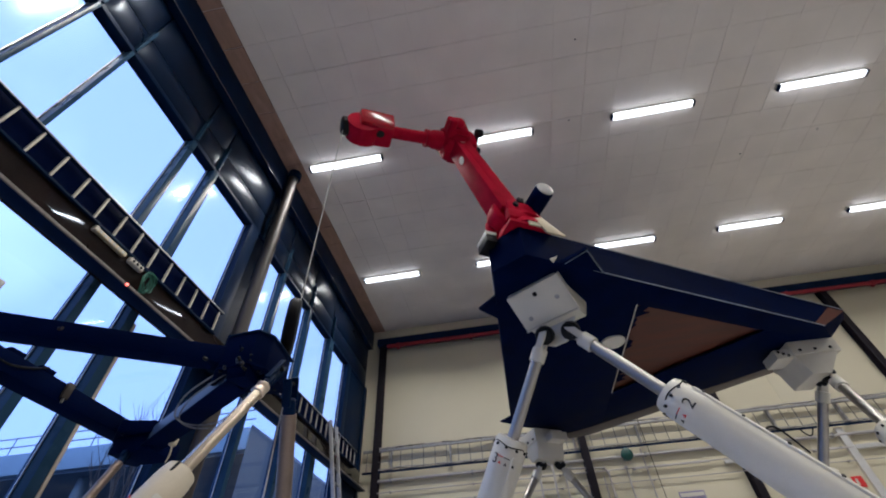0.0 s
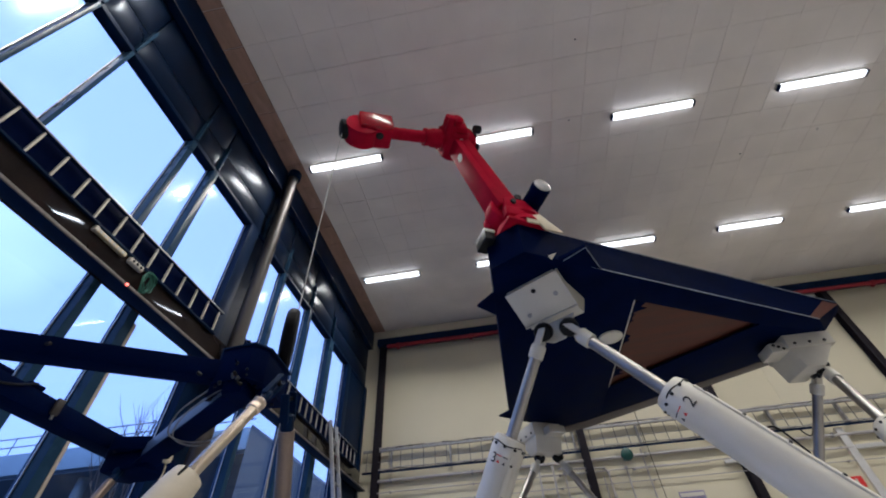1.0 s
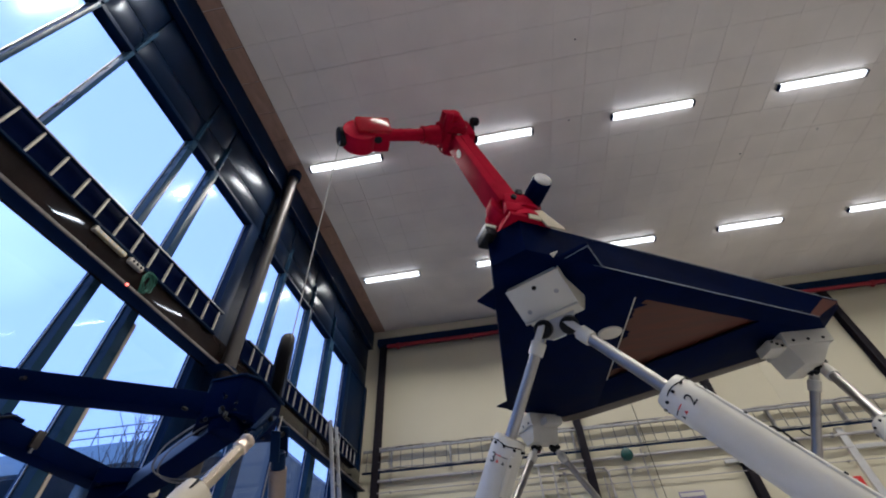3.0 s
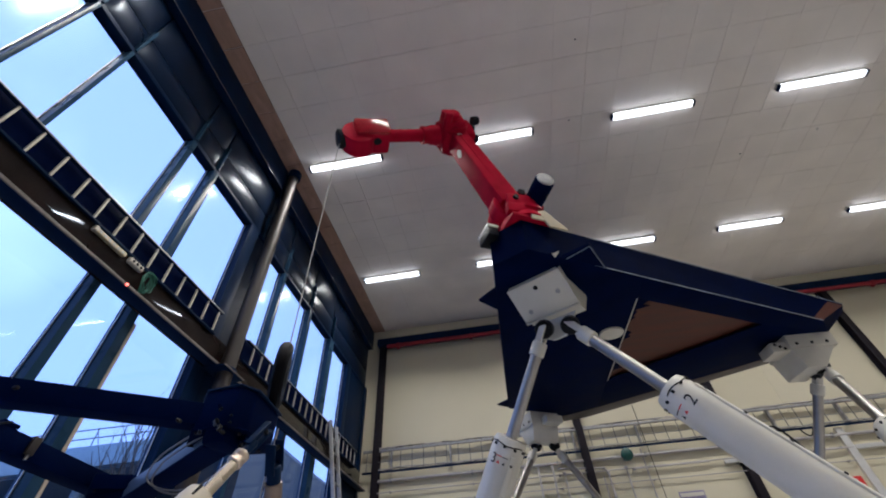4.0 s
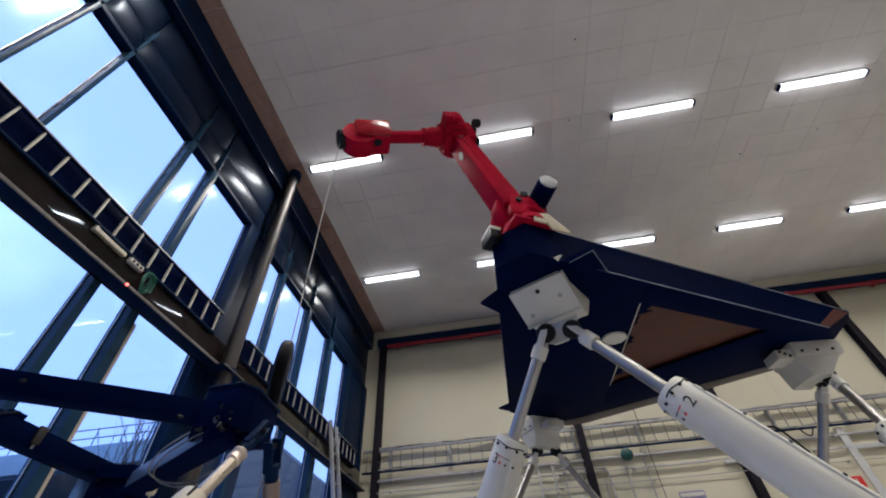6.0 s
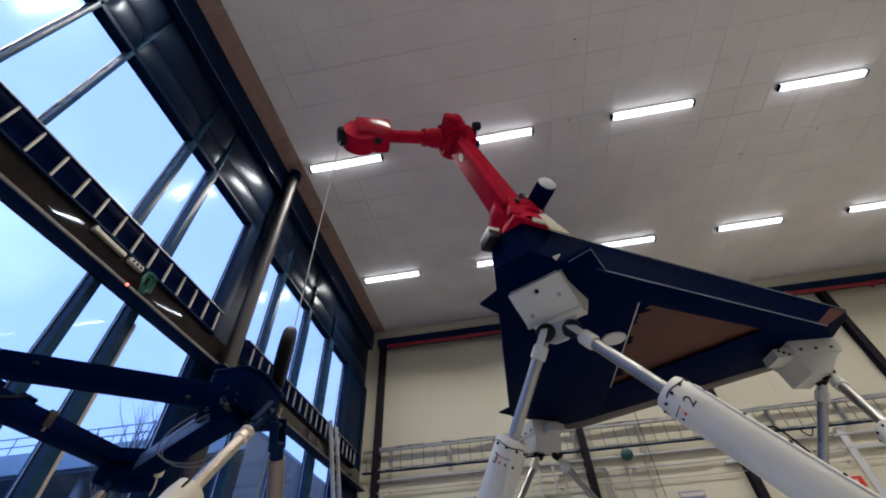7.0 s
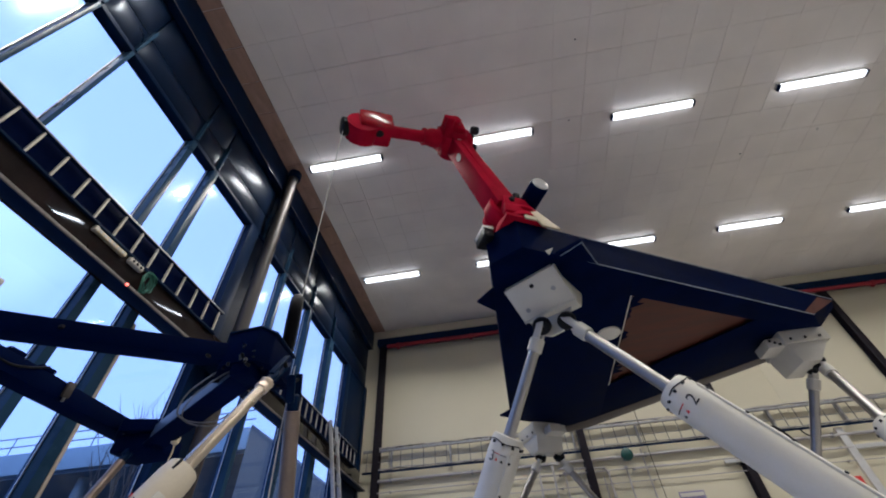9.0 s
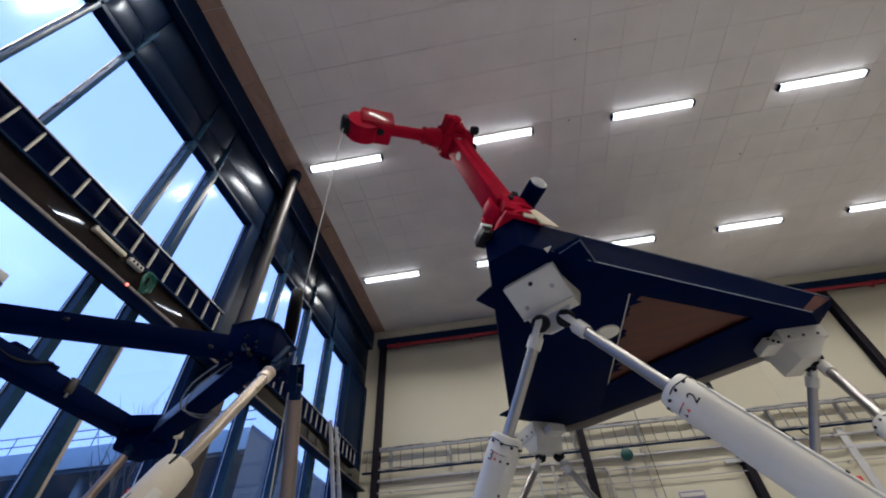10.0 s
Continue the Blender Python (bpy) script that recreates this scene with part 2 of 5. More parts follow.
wall_w = thing("wall_west", (0, 0, 0), "glazed wall of dark aluminium mullions and black panels", "wall", kind="structure")
edges = [YB] + [v for p in PANES for v in p] + [YE + 0.03]
for i in range(0, len(edges), 2):
    a, b = edges[i], edges[i + 1]
    bm = B()
    if b - a > 0.6:
        box(bm, (XW - 0.16, a, 0), (XW - 0.035, b, Z_TOP), bevel=0.004)
        box(bm, (XW - 0.034, a, 0), (XW, a + 0.24, Z_TOP), bevel=0.006)
        box(bm, (XW - 0.034, b - 0.2, 0), (XW, b, Z_TOP), bevel=0.006)
    else:
        box(bm, (XW - 0.16, a, 0), (XW, b, Z_TOP), bevel=0.004)
    part("mullion", bm, M_STEEL if b - a > 0.6 else M_MULL, wall_w)
    part("gasket", box(B(), (XW - DEEP + 0.008, a - 0.016, Z_LOW), (XW - DEEP + 0.014, a - 0.006, Z_TOP - 0.02)), M_ALU, wall_w, "thin bright glazing bead")
for a, b in PANES:
    part("spandrel_panel", box(B(), (XW - 0.07, a, Z_SP0 + 0.06), (XW - 0.03, b, Z_SP1), bevel=0.004), M_BAND, wall_w)
    part("sill", box(B(), (XW - 0.07, a, 0), (XW - 0.02, b, Z_LOW), bevel=0.004), M_MULL, wall_w)

n_win = 0
for a, b in PANES:
    for z0, z1, glass in ((Z_LOW, Z_SP0 + 0.12, M_GLASS), (Z_SP1, Z_TOP, M_HAZE)):
        n_win += 1
        win = thing("window_%d" % n_win, (XW - DEEP, a, z0), "fixed clear window pane in dark aluminium", "window", group="panes of the glazed wall", kind="structure")
        p = part("pane", box(B(), (-0.006, 0, 0), (0.006, b - a, z1 - z0)), glass, win)
        p.visible_shadow = False
        bm = B()
        for lo, hi in (((-0.018, 0, 0), (0.012, b - a, 0.01)), ((-0.018, 0, z1 - z0 - 0.01), (0.012, b - a, z1 - z0)), ((-0.018, 0, 0.01), (0.012, 0.006, z1 - z0 - 0.01)), ((-0.018, b - a - 0.006, 0.01), (0.012, b - a, z1 - z0 - 0.01))):
            box(bm, lo, hi, bevel=0.0015)
        part("window_frame", bm, M_MULL, win)

# added cream strip colours in the lamplight on this mullion's edge
part("lit_edge_strip", box(B(), (XW - 0.03, 3.131, 0.0), (XW + 0.004, 3.166, Z_SP0 - 0.12), bevel=0.003), M_LITEDGE, wall_w, "cream strip for the lamp-lit edge of a mullion")

# black band over the glass: two rows of swelling panels between bars that carry the mullions on
Z_BAND = 7.88


def swollen_panel(y0, y1, z0, z1, swell):
    """A sheet metal panel that swells into the hall, with rounded ends."""
    bm = B()
    nz, ny = 14, 10
    grid = []
    for i in range(nz + 1):
        u = i / nz
        row = []
        for j in range(ny + 1):
            v = j / ny
            h = swell * math.sin(math.pi * u) ** 0.7 * (1 - abs(2 * v - 1) ** 6)
            row.append(bm.verts.new((XW - 0.06 + h, y0 + (y1 - y0) * v, z0 + (z1 - z0) * u)))
        grid.append(row)
    for r0, r1 in zip(grid, grid[1:]):
        for j in range(ny):
            bm.faces.new((r0[j], r0[j + 1], r1[j + 1], r1[j]))
    rim = bmesh.ops.extrude_face_region(bm, geom=list(bm.faces))["geom"]
    bmesh.ops.translate(bm, vec=(-0.03, 0, 0), verts=[v for v in rim if isinstance(v, bmesh.types.BMVert)])
    return bm


bars = [YB] + [(b + c) / 2 for (a, b), (c, d) in zip(PANES, PANES[1:])] + [YE - 0.02]
for y0, y1 in zip(bars, bars[1:]):
    for z0, z1 in ((Z_TOP + 0.07, 7.13), (7.14, Z_BAND)):
        part("band_panel", swollen_panel(y0 + 0.01, y1 - 0.01, z0, z1, 0.05), M_BAND, wall_w)
for y in bars[1:-1]:
    part("mullion_cap", box(B(), (XW - 0.06, y - 0.016, Z_TOP + 0.04), (XW + 0.012, y + 0.016, 7.24), bevel=0.005), M_MULL, wall_w)
part("band_backing", box(B(), (XW - 0.18, YB, Z_TOP + 0.02), (XW - 0.1, YE, HC)), M_STEEL, wall_w)
part("head_rail", box(B(), (XW - 0.16, YB, Z_TOP - 0.01), (XW - 0.01, YE, Z_TOP + 0.06), bevel=0.006), M_STEEL, wall_w)
part("top_beam", box(B(), (XW - 0.09, YB, Z_BAND + 0.01), (XW + 0.08, YE, HC - 0.014), bevel=0.01), M_STEEL, wall_w)
# added strip draws the glint on the top beam's lower front edge
part("edge_glint", box(B(), (XW + 0.081, YB, Z_BAND + 0.002), (XW + 0.09, YE, Z_BAND + 0.016), bevel=0.002), M_GLOSS, wall_w, "thin bright strip for the glint on the beam edge")

# steel channel below the cable ladder
ch = thing("steel_beam", (XW, 0, Z_SP0 - 0.01), "black steel beam with a painted highlight along its lower edge", "beam")
part("web", box(B(), (0.003, YB, 0.0), (0.04, YE - 0.1, 0.44), bevel=0.004), M_CHAN, ch)
part("flange", box(B(), (0.04, YB, 0.0), (0.2, YE - 0.1, 0.03), bevel=0.004), M_STEEL, ch)
# paler strip puts the highlight of the flange front into colour
part("flange_edge", box(B(), (0.2, YB, 0.0), (0.214, YE - 0.1, 0.035), bevel=0.004), M_EDGE, ch, "bright strip for the edge highlight")
for y in (1.02, 2.22, 3.32):  # stiffeners between flange and web
    part("stiffener", prism(B(), [(0.041, 0.031), (0.13, 0.031), (0.041, 0.2)], y, y + 0.012, m=Matrix(((1, 0, 0, 0), (0, 0, 1, 0), (0, 1, 0, 0), (0, 0, 0, 1)))), M_CHAN, ch)


def cable_ladder(y0, y1, rung, first=0.199):
    L = thing("cable_ladder", (XW + 0.06, y0, 3.19 + CZ), "black cable ladder with pale rungs on the glazed wall", "cable ladder", group="wall cable ladders")
    for z in (0.0, 0.33):
        part("side_rail", box(B(), (-0.02, 0, z), (0.02, y1 - y0, z + 0.025), bevel=0.004), M_STEEL, L)
    part("backing_plate", box(B(), (-0.056, 0, -0.02), (-0.04, y1 - y0, 0.36), bevel=0.002), M_NAVY, L)
    part("rail_lip", box(B(), (0.02, 0, 0.34), (0.03, y1 - y0, 0.352)), M_ALU, L)
    y = first
    while y < y1 - y0:
        part("rung", box(B(), (-0.012, y, 0.025), (0.012, y + 0.022, 0.33), bevel=0.004), rung, L)
        y += 0.2585
    return L


cable_ladder(-0.7, 4.23, M_WHITE)
cable_ladder(4.95, 10.2, M_PVC)

pp = thing("steel_pipe", (-3.6, 4.53, 0), "brown-grey steel pipe from floor to ceiling", "pipe")
part("tube", rod(B(), (0, 0, 0), (0, 0, HC - 0.02), 0.1, seg=32), M_COLUMN, pp)
part("collar", lathe(B(), [(0.12, HC - 0.2), (0.135, HC - 0.18), (0.135, HC - 0.03), (0.12, HC - 0.015)]), M_STEEL, pp)
part("collar", lathe(B(), [(0.112, Z_SP0 - 0.03), (0.125, Z_SP0 - 0.025), (0.125, Z_SP0 + 0.03), (0.11, Z_SP0 + 0.04)]), M_STEEL, pp)
part("strap", box(B(), (-0.19, -0.24, Z_SP0 - 0.032), (0.125, 0.24, Z_SP0 - 0.014), bevel=0.004), M_STEEL, pp)
# the same coloured-in highlight on the strap front
part("strap_edge", box(B(), (0.126, -0.24, Z_SP0 - 0.034), (0.136, 0.24, Z_SP0 - 0.012), bevel=0.003), M_EDGE, pp, "bright strip for the edge highlight")

# clutter on the steel beam
ps = thing("power_strip", (XW + 0.045, 2.17, 4.3), "cream power strip on the web of the steel beam", "power strip")
part("body", box(B(), (0, 0.0, 0.012), (0.045, 0.4, 0.06), bevel=0.008), M_CAP, ps)
for k in range(6):
    part("socket", rod(B(), (0.045, 0.05 + 0.06 * k, 0.036), (0.048, 0.05 + 0.06 * k, 0.036), 0.017, seg=12), M_CAPG, ps, "pale socket")
part("end_cap", box(B(), (-0.002, -0.02, 0.008), (0.05, 0.02, 0.068), bevel=0.01), M_WHITE, ps)
sb = thing("socket_block", (XW + 0.045, 2.63, 4.31), "white triple socket block on the steel beam", "socket block")
part("body", box(B(), (0, 0, 0.0), (0.055, 0.19, 0.06), bevel=0.01), M_WHITE, sb)
for i in range(3):
    part("socket", rod(B(), (0.055, 0.04 + 0.055 * i, 0.03), (0.058, 0.04 + 0.055 * i, 0.03), 0.018, seg=12), M_BLACK, sb)
bm = B()
rnd = random.Random(3)
for k in range(7):
    ph, ra, rb = rnd.uniform(0, 6), rnd.uniform(0.035, 0.085), rnd.uniform(0.09, 0.15)
    dy, dz = rnd.uniform(-0.03, 0.03), rnd.uniform(-0.025, 0.02)
    pts = [(0.03 + 0.006 * k + 0.02 * math.sin(a * 2 + ph), dy + ra * math.cos(a), dz + rb * math.sin(a)) for a in [i * 2 * math.pi / 16 for i in range(17)]]
    sweep(bm, pts, 0.0045, 6)
cable = solid("coiled_cable", bm, M_GREEN, "coiled green cable hanging on the steel beam", "cable")
cable.location = (XW + 0.05, 2.93, 4.25)
ind = thing("indicator_lamp", (XW + 0.214, 2.655, Z_SP0 + 0.002), "small red indicator lamp on the beam", "indicator lamp")
part("lens", lathe(B(), [(0.016, 0), (0.016, 0.012), (0.008, 0.02)], seg=12, m=pose(0, 0, 0, 0, 90, 0)), M_LED, ind)
part("bezel", lathe(B(), [(0.024, -0.004), (0.024, 0.003)], seg=12, m=pose(0, 0, 0, 0, 90, 0)), M_BLACK, ind)


# ---- ceiling lights ----
def luminaire():
    L = thing("ceiling_light", (0, 0, HC), "lit fluorescent batten on the ceiling", "ceiling light", group="ceiling battens")
    part("housing", box(B(), (-0.78, -0.06, -0.05), (0.78, 0.06, 0), bevel=0.008), M_WHITE, L)
    part("tube_cover", box(B(), (-0.74, -0.062, -0.115), (0.74, 0.062, -0.05), bevel=0.02), M_TUBE, L, "glowing white tube cover")
    for s in (-1, 1):
        part("end_cap", box(B(), (s * 0.74, -0.06, -0.12), (s * 0.78, 0.06, -0.05), bevel=0.008), M_STEEL, L)
    return L


first = luminaire()
first.location = (LAMP_X[0], LAMP_Y[0], HC)
for yy in LAMP_Y:
    for xx in LAMP_X:
        if (xx, yy) != (LAMP_X[0], LAMP_Y[0]):
            copy_thing(first, Matrix.Translation((xx, yy, HC)))
        lamp = new("batten_light", bpy.data.lights.new("batten_light", "AREA"))
        lamp.data.shape, lamp.data.size, lamp.data.size_y = "RECTANGLE", 1.5, 0.11
        lamp.data.energy, lamp.data.color = LAMP_WATTS, (1.0, 0.895, 0.71)
        lamp.data.spread = radians(128)
        lamp.location = (xx, yy, HC - 0.125)

# ---- end wall fittings ----
cb = thing("crane_beam", (0, YE, 6.83 + CZ), "dark crane beam with a red conductor rail", "crane beam")
part("beam", box(B(), (-3.5, -0.3, -0.2), (XR, 0.0, 0.0), bevel=0.008), M_STEEL, cb)
part("rail", box(B(), (-3.2, -0.28, -0.3), (XR, -0.2, -0.215), bevel=0.012), M_RAIL, cb, "red conductor rail")
for i in range(9):
    part("hanger", box(B(), (-2.9 + 2.2 * i, -0.3, -0.34), (-2.82 + 2.2 * i, -0.15, -0.2), bevel=0.006), M_RAIL, cb)


def wall_column(x, z1):
    c = thing("steel_column", (x, YE, 0), "dark steel column against the end wall", "column", group="end wall columns")
    part("front_flange", box(B(), (-0.085, -0.2, 0), (0.085, -0.185, z1), bevel=0.003), M_POST, c)
    part("web", box(B(), (-0.01, -0.185, 0), (0.01, -0.015, z1)), M_POST, c)
    part("rear_flange", box(B(), (-0.085, -0.015, 0), (0.085, -0.001, z1), bevel=0.003), M_POST, c)


for x in (-3.42, 1.73, 5.1, 9.25):
    wall_column(x * 0.981, 6.62 + CZ)


def wire_tray(z0, z1, y):
    t = thing("wire_tray", (0, YE, 0), "galvanised wire cable tray along the end wall", "cable tray")
    part("top_rail", box(B(), (-3.7, y - 0.05, z1), (XR, y, z1 + 0.06), bevel=0.01), M_GALV, t)
    part("bottom_rail", box(B(), (-3.7, y - 0.03, z0 - 0.025), (XR, y, z0 + 0.02), bevel=0.006), M_STEEL, t)
    part("wire", rod(B(), (-3.7, y - 0.015, (z0 + z1) / 2), (XR, y - 0.015, (z0 + z1) / 2), 0.008, seg=6), M_GALV, t)
    i = 0
    while -3.6 + 0.29 * i < 12:
        x = -3.6 + 0.29 * i
        part("cross_wire", box(B(), (x - 0.007, y - 0.02, z0), (x + 0.007, y - 0.006, z1)), M_DULL, t)
        i += 1
    for k in range(10):
        part("wall_bracket", box(B(), (-3.0 + 1.5 * k, y, z0), (-2.96 + 1.5 * k, -0.002, z1 + 0.03)), M_GALV, t)


wire_tray(3.16 + CZ, 3.62 + CZ, -0.1)
rnd = random.Random(21)
for mm, r, z in ((M_PVC, 0.014, 4.9), (M_DULL, 0.01, 4.895), (M_BLACK, 0.009, 4.89), (M_PVC, 0.012, 4.41), (M_DULL, 0.01, 4.4)):
    tc = thing("tray_cable", (0, YE - 0.125, z), "loose cable lying along the wire tray", "cable", group="cables along the tray")
    pts = [Vector((-3.4 + 0.3 * i, rnd.uniform(-0.02, 0.02), rnd.uniform(-0.012, 0.03))) for i in range(46)]
    part("cable", sweep(B(), pts, r, 6), mm, tc)
for z, r in ((2.97, 0.034), (2.72, 0.014), (2.45, 0.01)):
    cd = thing("conduit", (0, YE, z + CZ), "grey conduit along the cream wall", "conduit", group="wall conduits")
    part("pipe", rod(B(), (-3.3, -0.06, 0), (XR - 0.5, -0.06, 0), r, seg=10), M_PVC, cd)
    for k in range(8):
        part("clip", box(B(), (-3 + 2.0 * k, -0.075 - r, -r * 1.2), (-2.96 + 2.0 * k, -0.001, r * 1.2)), M_GALV, cd)

for x, y in ((2.12, 2.89), (2.09, 4.4), (5.79, 5.92), (7.2, 5.6)):
    an = solid("ceiling_anchor", lathe(B(), [(0.016, 0), (0.014, -0.01), (0.006, -0.012)], seg=12), M_DULL, "small dark anchor in the ceiling", "anchor", group="ceiling anchors")
    an.location = (x, y, HC)


# ---- large motion platform ----
P0 = Vector((2.1, 6.6, 3.2 + CZ))
TAB = [(0.775, 3.66), (0.86, 3.63), (0.82, 3.74)]
platform = thing("motion_platform", P0, "dark blue triangular steel motion platform on six actuators", "motion platform")
TOP = [(0.1, 3.72), (0.5, 3.5), (5.28, 6.265), (5.6, 6.45), (5.72, 6.67), (5.45, 7.0), (1.75, 9.3), (1.3, 9.5), (0.1, 8.75)]
BOT = [(0.1, 3.75), (0.5, 3.53), (4.72, 5.994), (4.9, 6.1), (5.2, 6.55), (4.95, 7.05), (1.61, 9.23), (1.2, 9.4), (0.1, 8.6)]


def loc(pts):
    return [(x - P0.x, y - P0.y) for x, y in pts]


part("deck", prism(B(), loc(TOP), 0.385, 0.42, bevel=0.006), M_NAVY, platform)
part("deck_lining", prism(B(), loc([(0.3, 4.0), (0.6, 3.8), (4.8, 6.2), (4.9, 6.6), (1.5, 9.0), (0.3, 8.4)]), 0.05, 0.07), M_BROWN, platform, "brown plywood deck seen from below")
for i in range(len(TOP)):
    j = (i + 1) % len(TOP)
    (a, b), (c, d) = loc([TOP[i], TOP[j]]), loc([BOT[i], BOT[j]])
    bm = B()
    vs = []
    for (x, y), z in ((a, 0.385), (b, 0.385), (d, 0.0), (c, 0.0)):
        vs.append(Vector((x, y, z)))
    inn = [v + Vector((-v.x, -v.y, 0)).normalized() * 0.03 for v in vs]
    o = [bm.verts.new(v) for v in vs]
    n_ = [bm.verts.new(v) for v in inn]
    bm.faces.new(o)
    bm.faces.new(n_[::-1])
    for k in range(4):
        bm.faces.new((o[k], o[(k + 1) % 4], n_[(k + 1) % 4], n_[k]))
    # plate 2 at the tip is coloured brown for a warm reflection
    part("side_plate", bm, M_BROWN if i == 2 else M_NAVY, platform, smooth=False)
part("bottom_plate", prism(B(), loc([(0.1, 3.75), (0.5, 3.53), (1.95, 4.38), (1.95, 9.01), (1.61, 9.23), (1.2, 9.4), (0.1, 8.6)]), -0.02, 0.0, bevel=0.004), M_NAVY, platform)
part("front_flange", prism(B(), loc([(1.95, 4.38), (4.9, 6.1), (5.2, 6.55), (4.0, 6.0), (1.95, 4.85)]), -0.02, 0.0, bevel=0.004), M_NAVY, platform)
part("rear_flange", prism(B(), loc([(1.95, 7.6), (4.0, 6.0), (5.2, 6.55), (4.95, 7.05), (1.95, 9.01)]), -0.02, 0.0, bevel=0.004), M_NAVY, platform)
rnd = random.Random(8)
for k in (0, 1, 3, 6, 7):  # jagged dark plates draw the shadow along the bare plate edge
    x, y, a = 1.95 + rnd.uniform(0.0, 0.05), 4.95 + 0.29 * k, rnd.uniform(0.05, 0.22)
    part("shade_flake", prism(B(), loc([(x, y), (x + a, y + rnd.uniform(0.02, 0.1)), (x + a * 0.6, y + 0.16), (x + a * 1.1, y + 0.2), (x, y + 0.3)]), 0.02, 0.03), M_NAVY, platform)
part("corner_tab", prism(B(), loc(TAB), -0.03, -0.022), M_WHITE, platform, "small white corner tab")
part("rear_lip", prism(B(), loc([(1.62, 9.24), (4.95, 7.07), (5.02, 7.3), (1.75, 9.62), (1.3, 9.74), (1.2, 9.42)]), -0.022, -0.002, bevel=0.004), M_LIP, platform, "worn grey-brown rear lip")
part("plate_edge", box(B(), (1.95 - P0.x, 4.85 - P0.y, -0.024), (1.966 - P0.x, 7.6 - P0.y, 0.02)), M_ALU, platform, "bare metal plate edge")


def edge_strip(p, q, z, w=0.007):
    (x0, y0), (x1, y1) = loc([p, q])
    return rod(B(), (x0, y0, z), (x1, y1, z), w, seg=6)


part("edge_strip", edge_strip((1.3, 4.0), (4.9, 6.09), -0.01), M_NAVYE, platform, "pale line on the lower edge")
part("edge_strip", edge_strip((1.3, 3.96), (5.6, 6.44), 0.41), M_NAVYE, platform, "pale line on the upper edge")
part("gusset", prism(B(), loc([(0.1, 4.25), (-0.14, 4.5), (0.1, 4.78)]), 0.0, 0.03), M_NAVY, platform)
part("gusset", prism(B(), loc([(0.1, 8.2), (-0.12, 8.42), (0.1, 8.6)]), 0.0, 0.03), M_NAVY, platform)
part("gusset", prism(B(), loc([(0.9, 3.77), (1.2, 3.6), (1.45, 4.09)]), -0.015, 0.02), M_NAVY, platform)
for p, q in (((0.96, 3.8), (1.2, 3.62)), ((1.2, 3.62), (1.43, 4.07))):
    part("edge_strip", edge_strip(p, q, -0.018, 0.005), M_NAVYE, platform, "pale line on the lower edge")
part("cover_disc", lathe(B(), [(0.17, -0.05), (0.18, -0.04), (0.18, -0.02)], m=Matrix.Translation((1.75 - P0.x, 5.75 - P0.y, 0))), M_WHITE, platform, "white round cover")

JZ = 2.75 + CZ  # height of the joints at rest
CENTRE = Vector((2.14, 6.70))


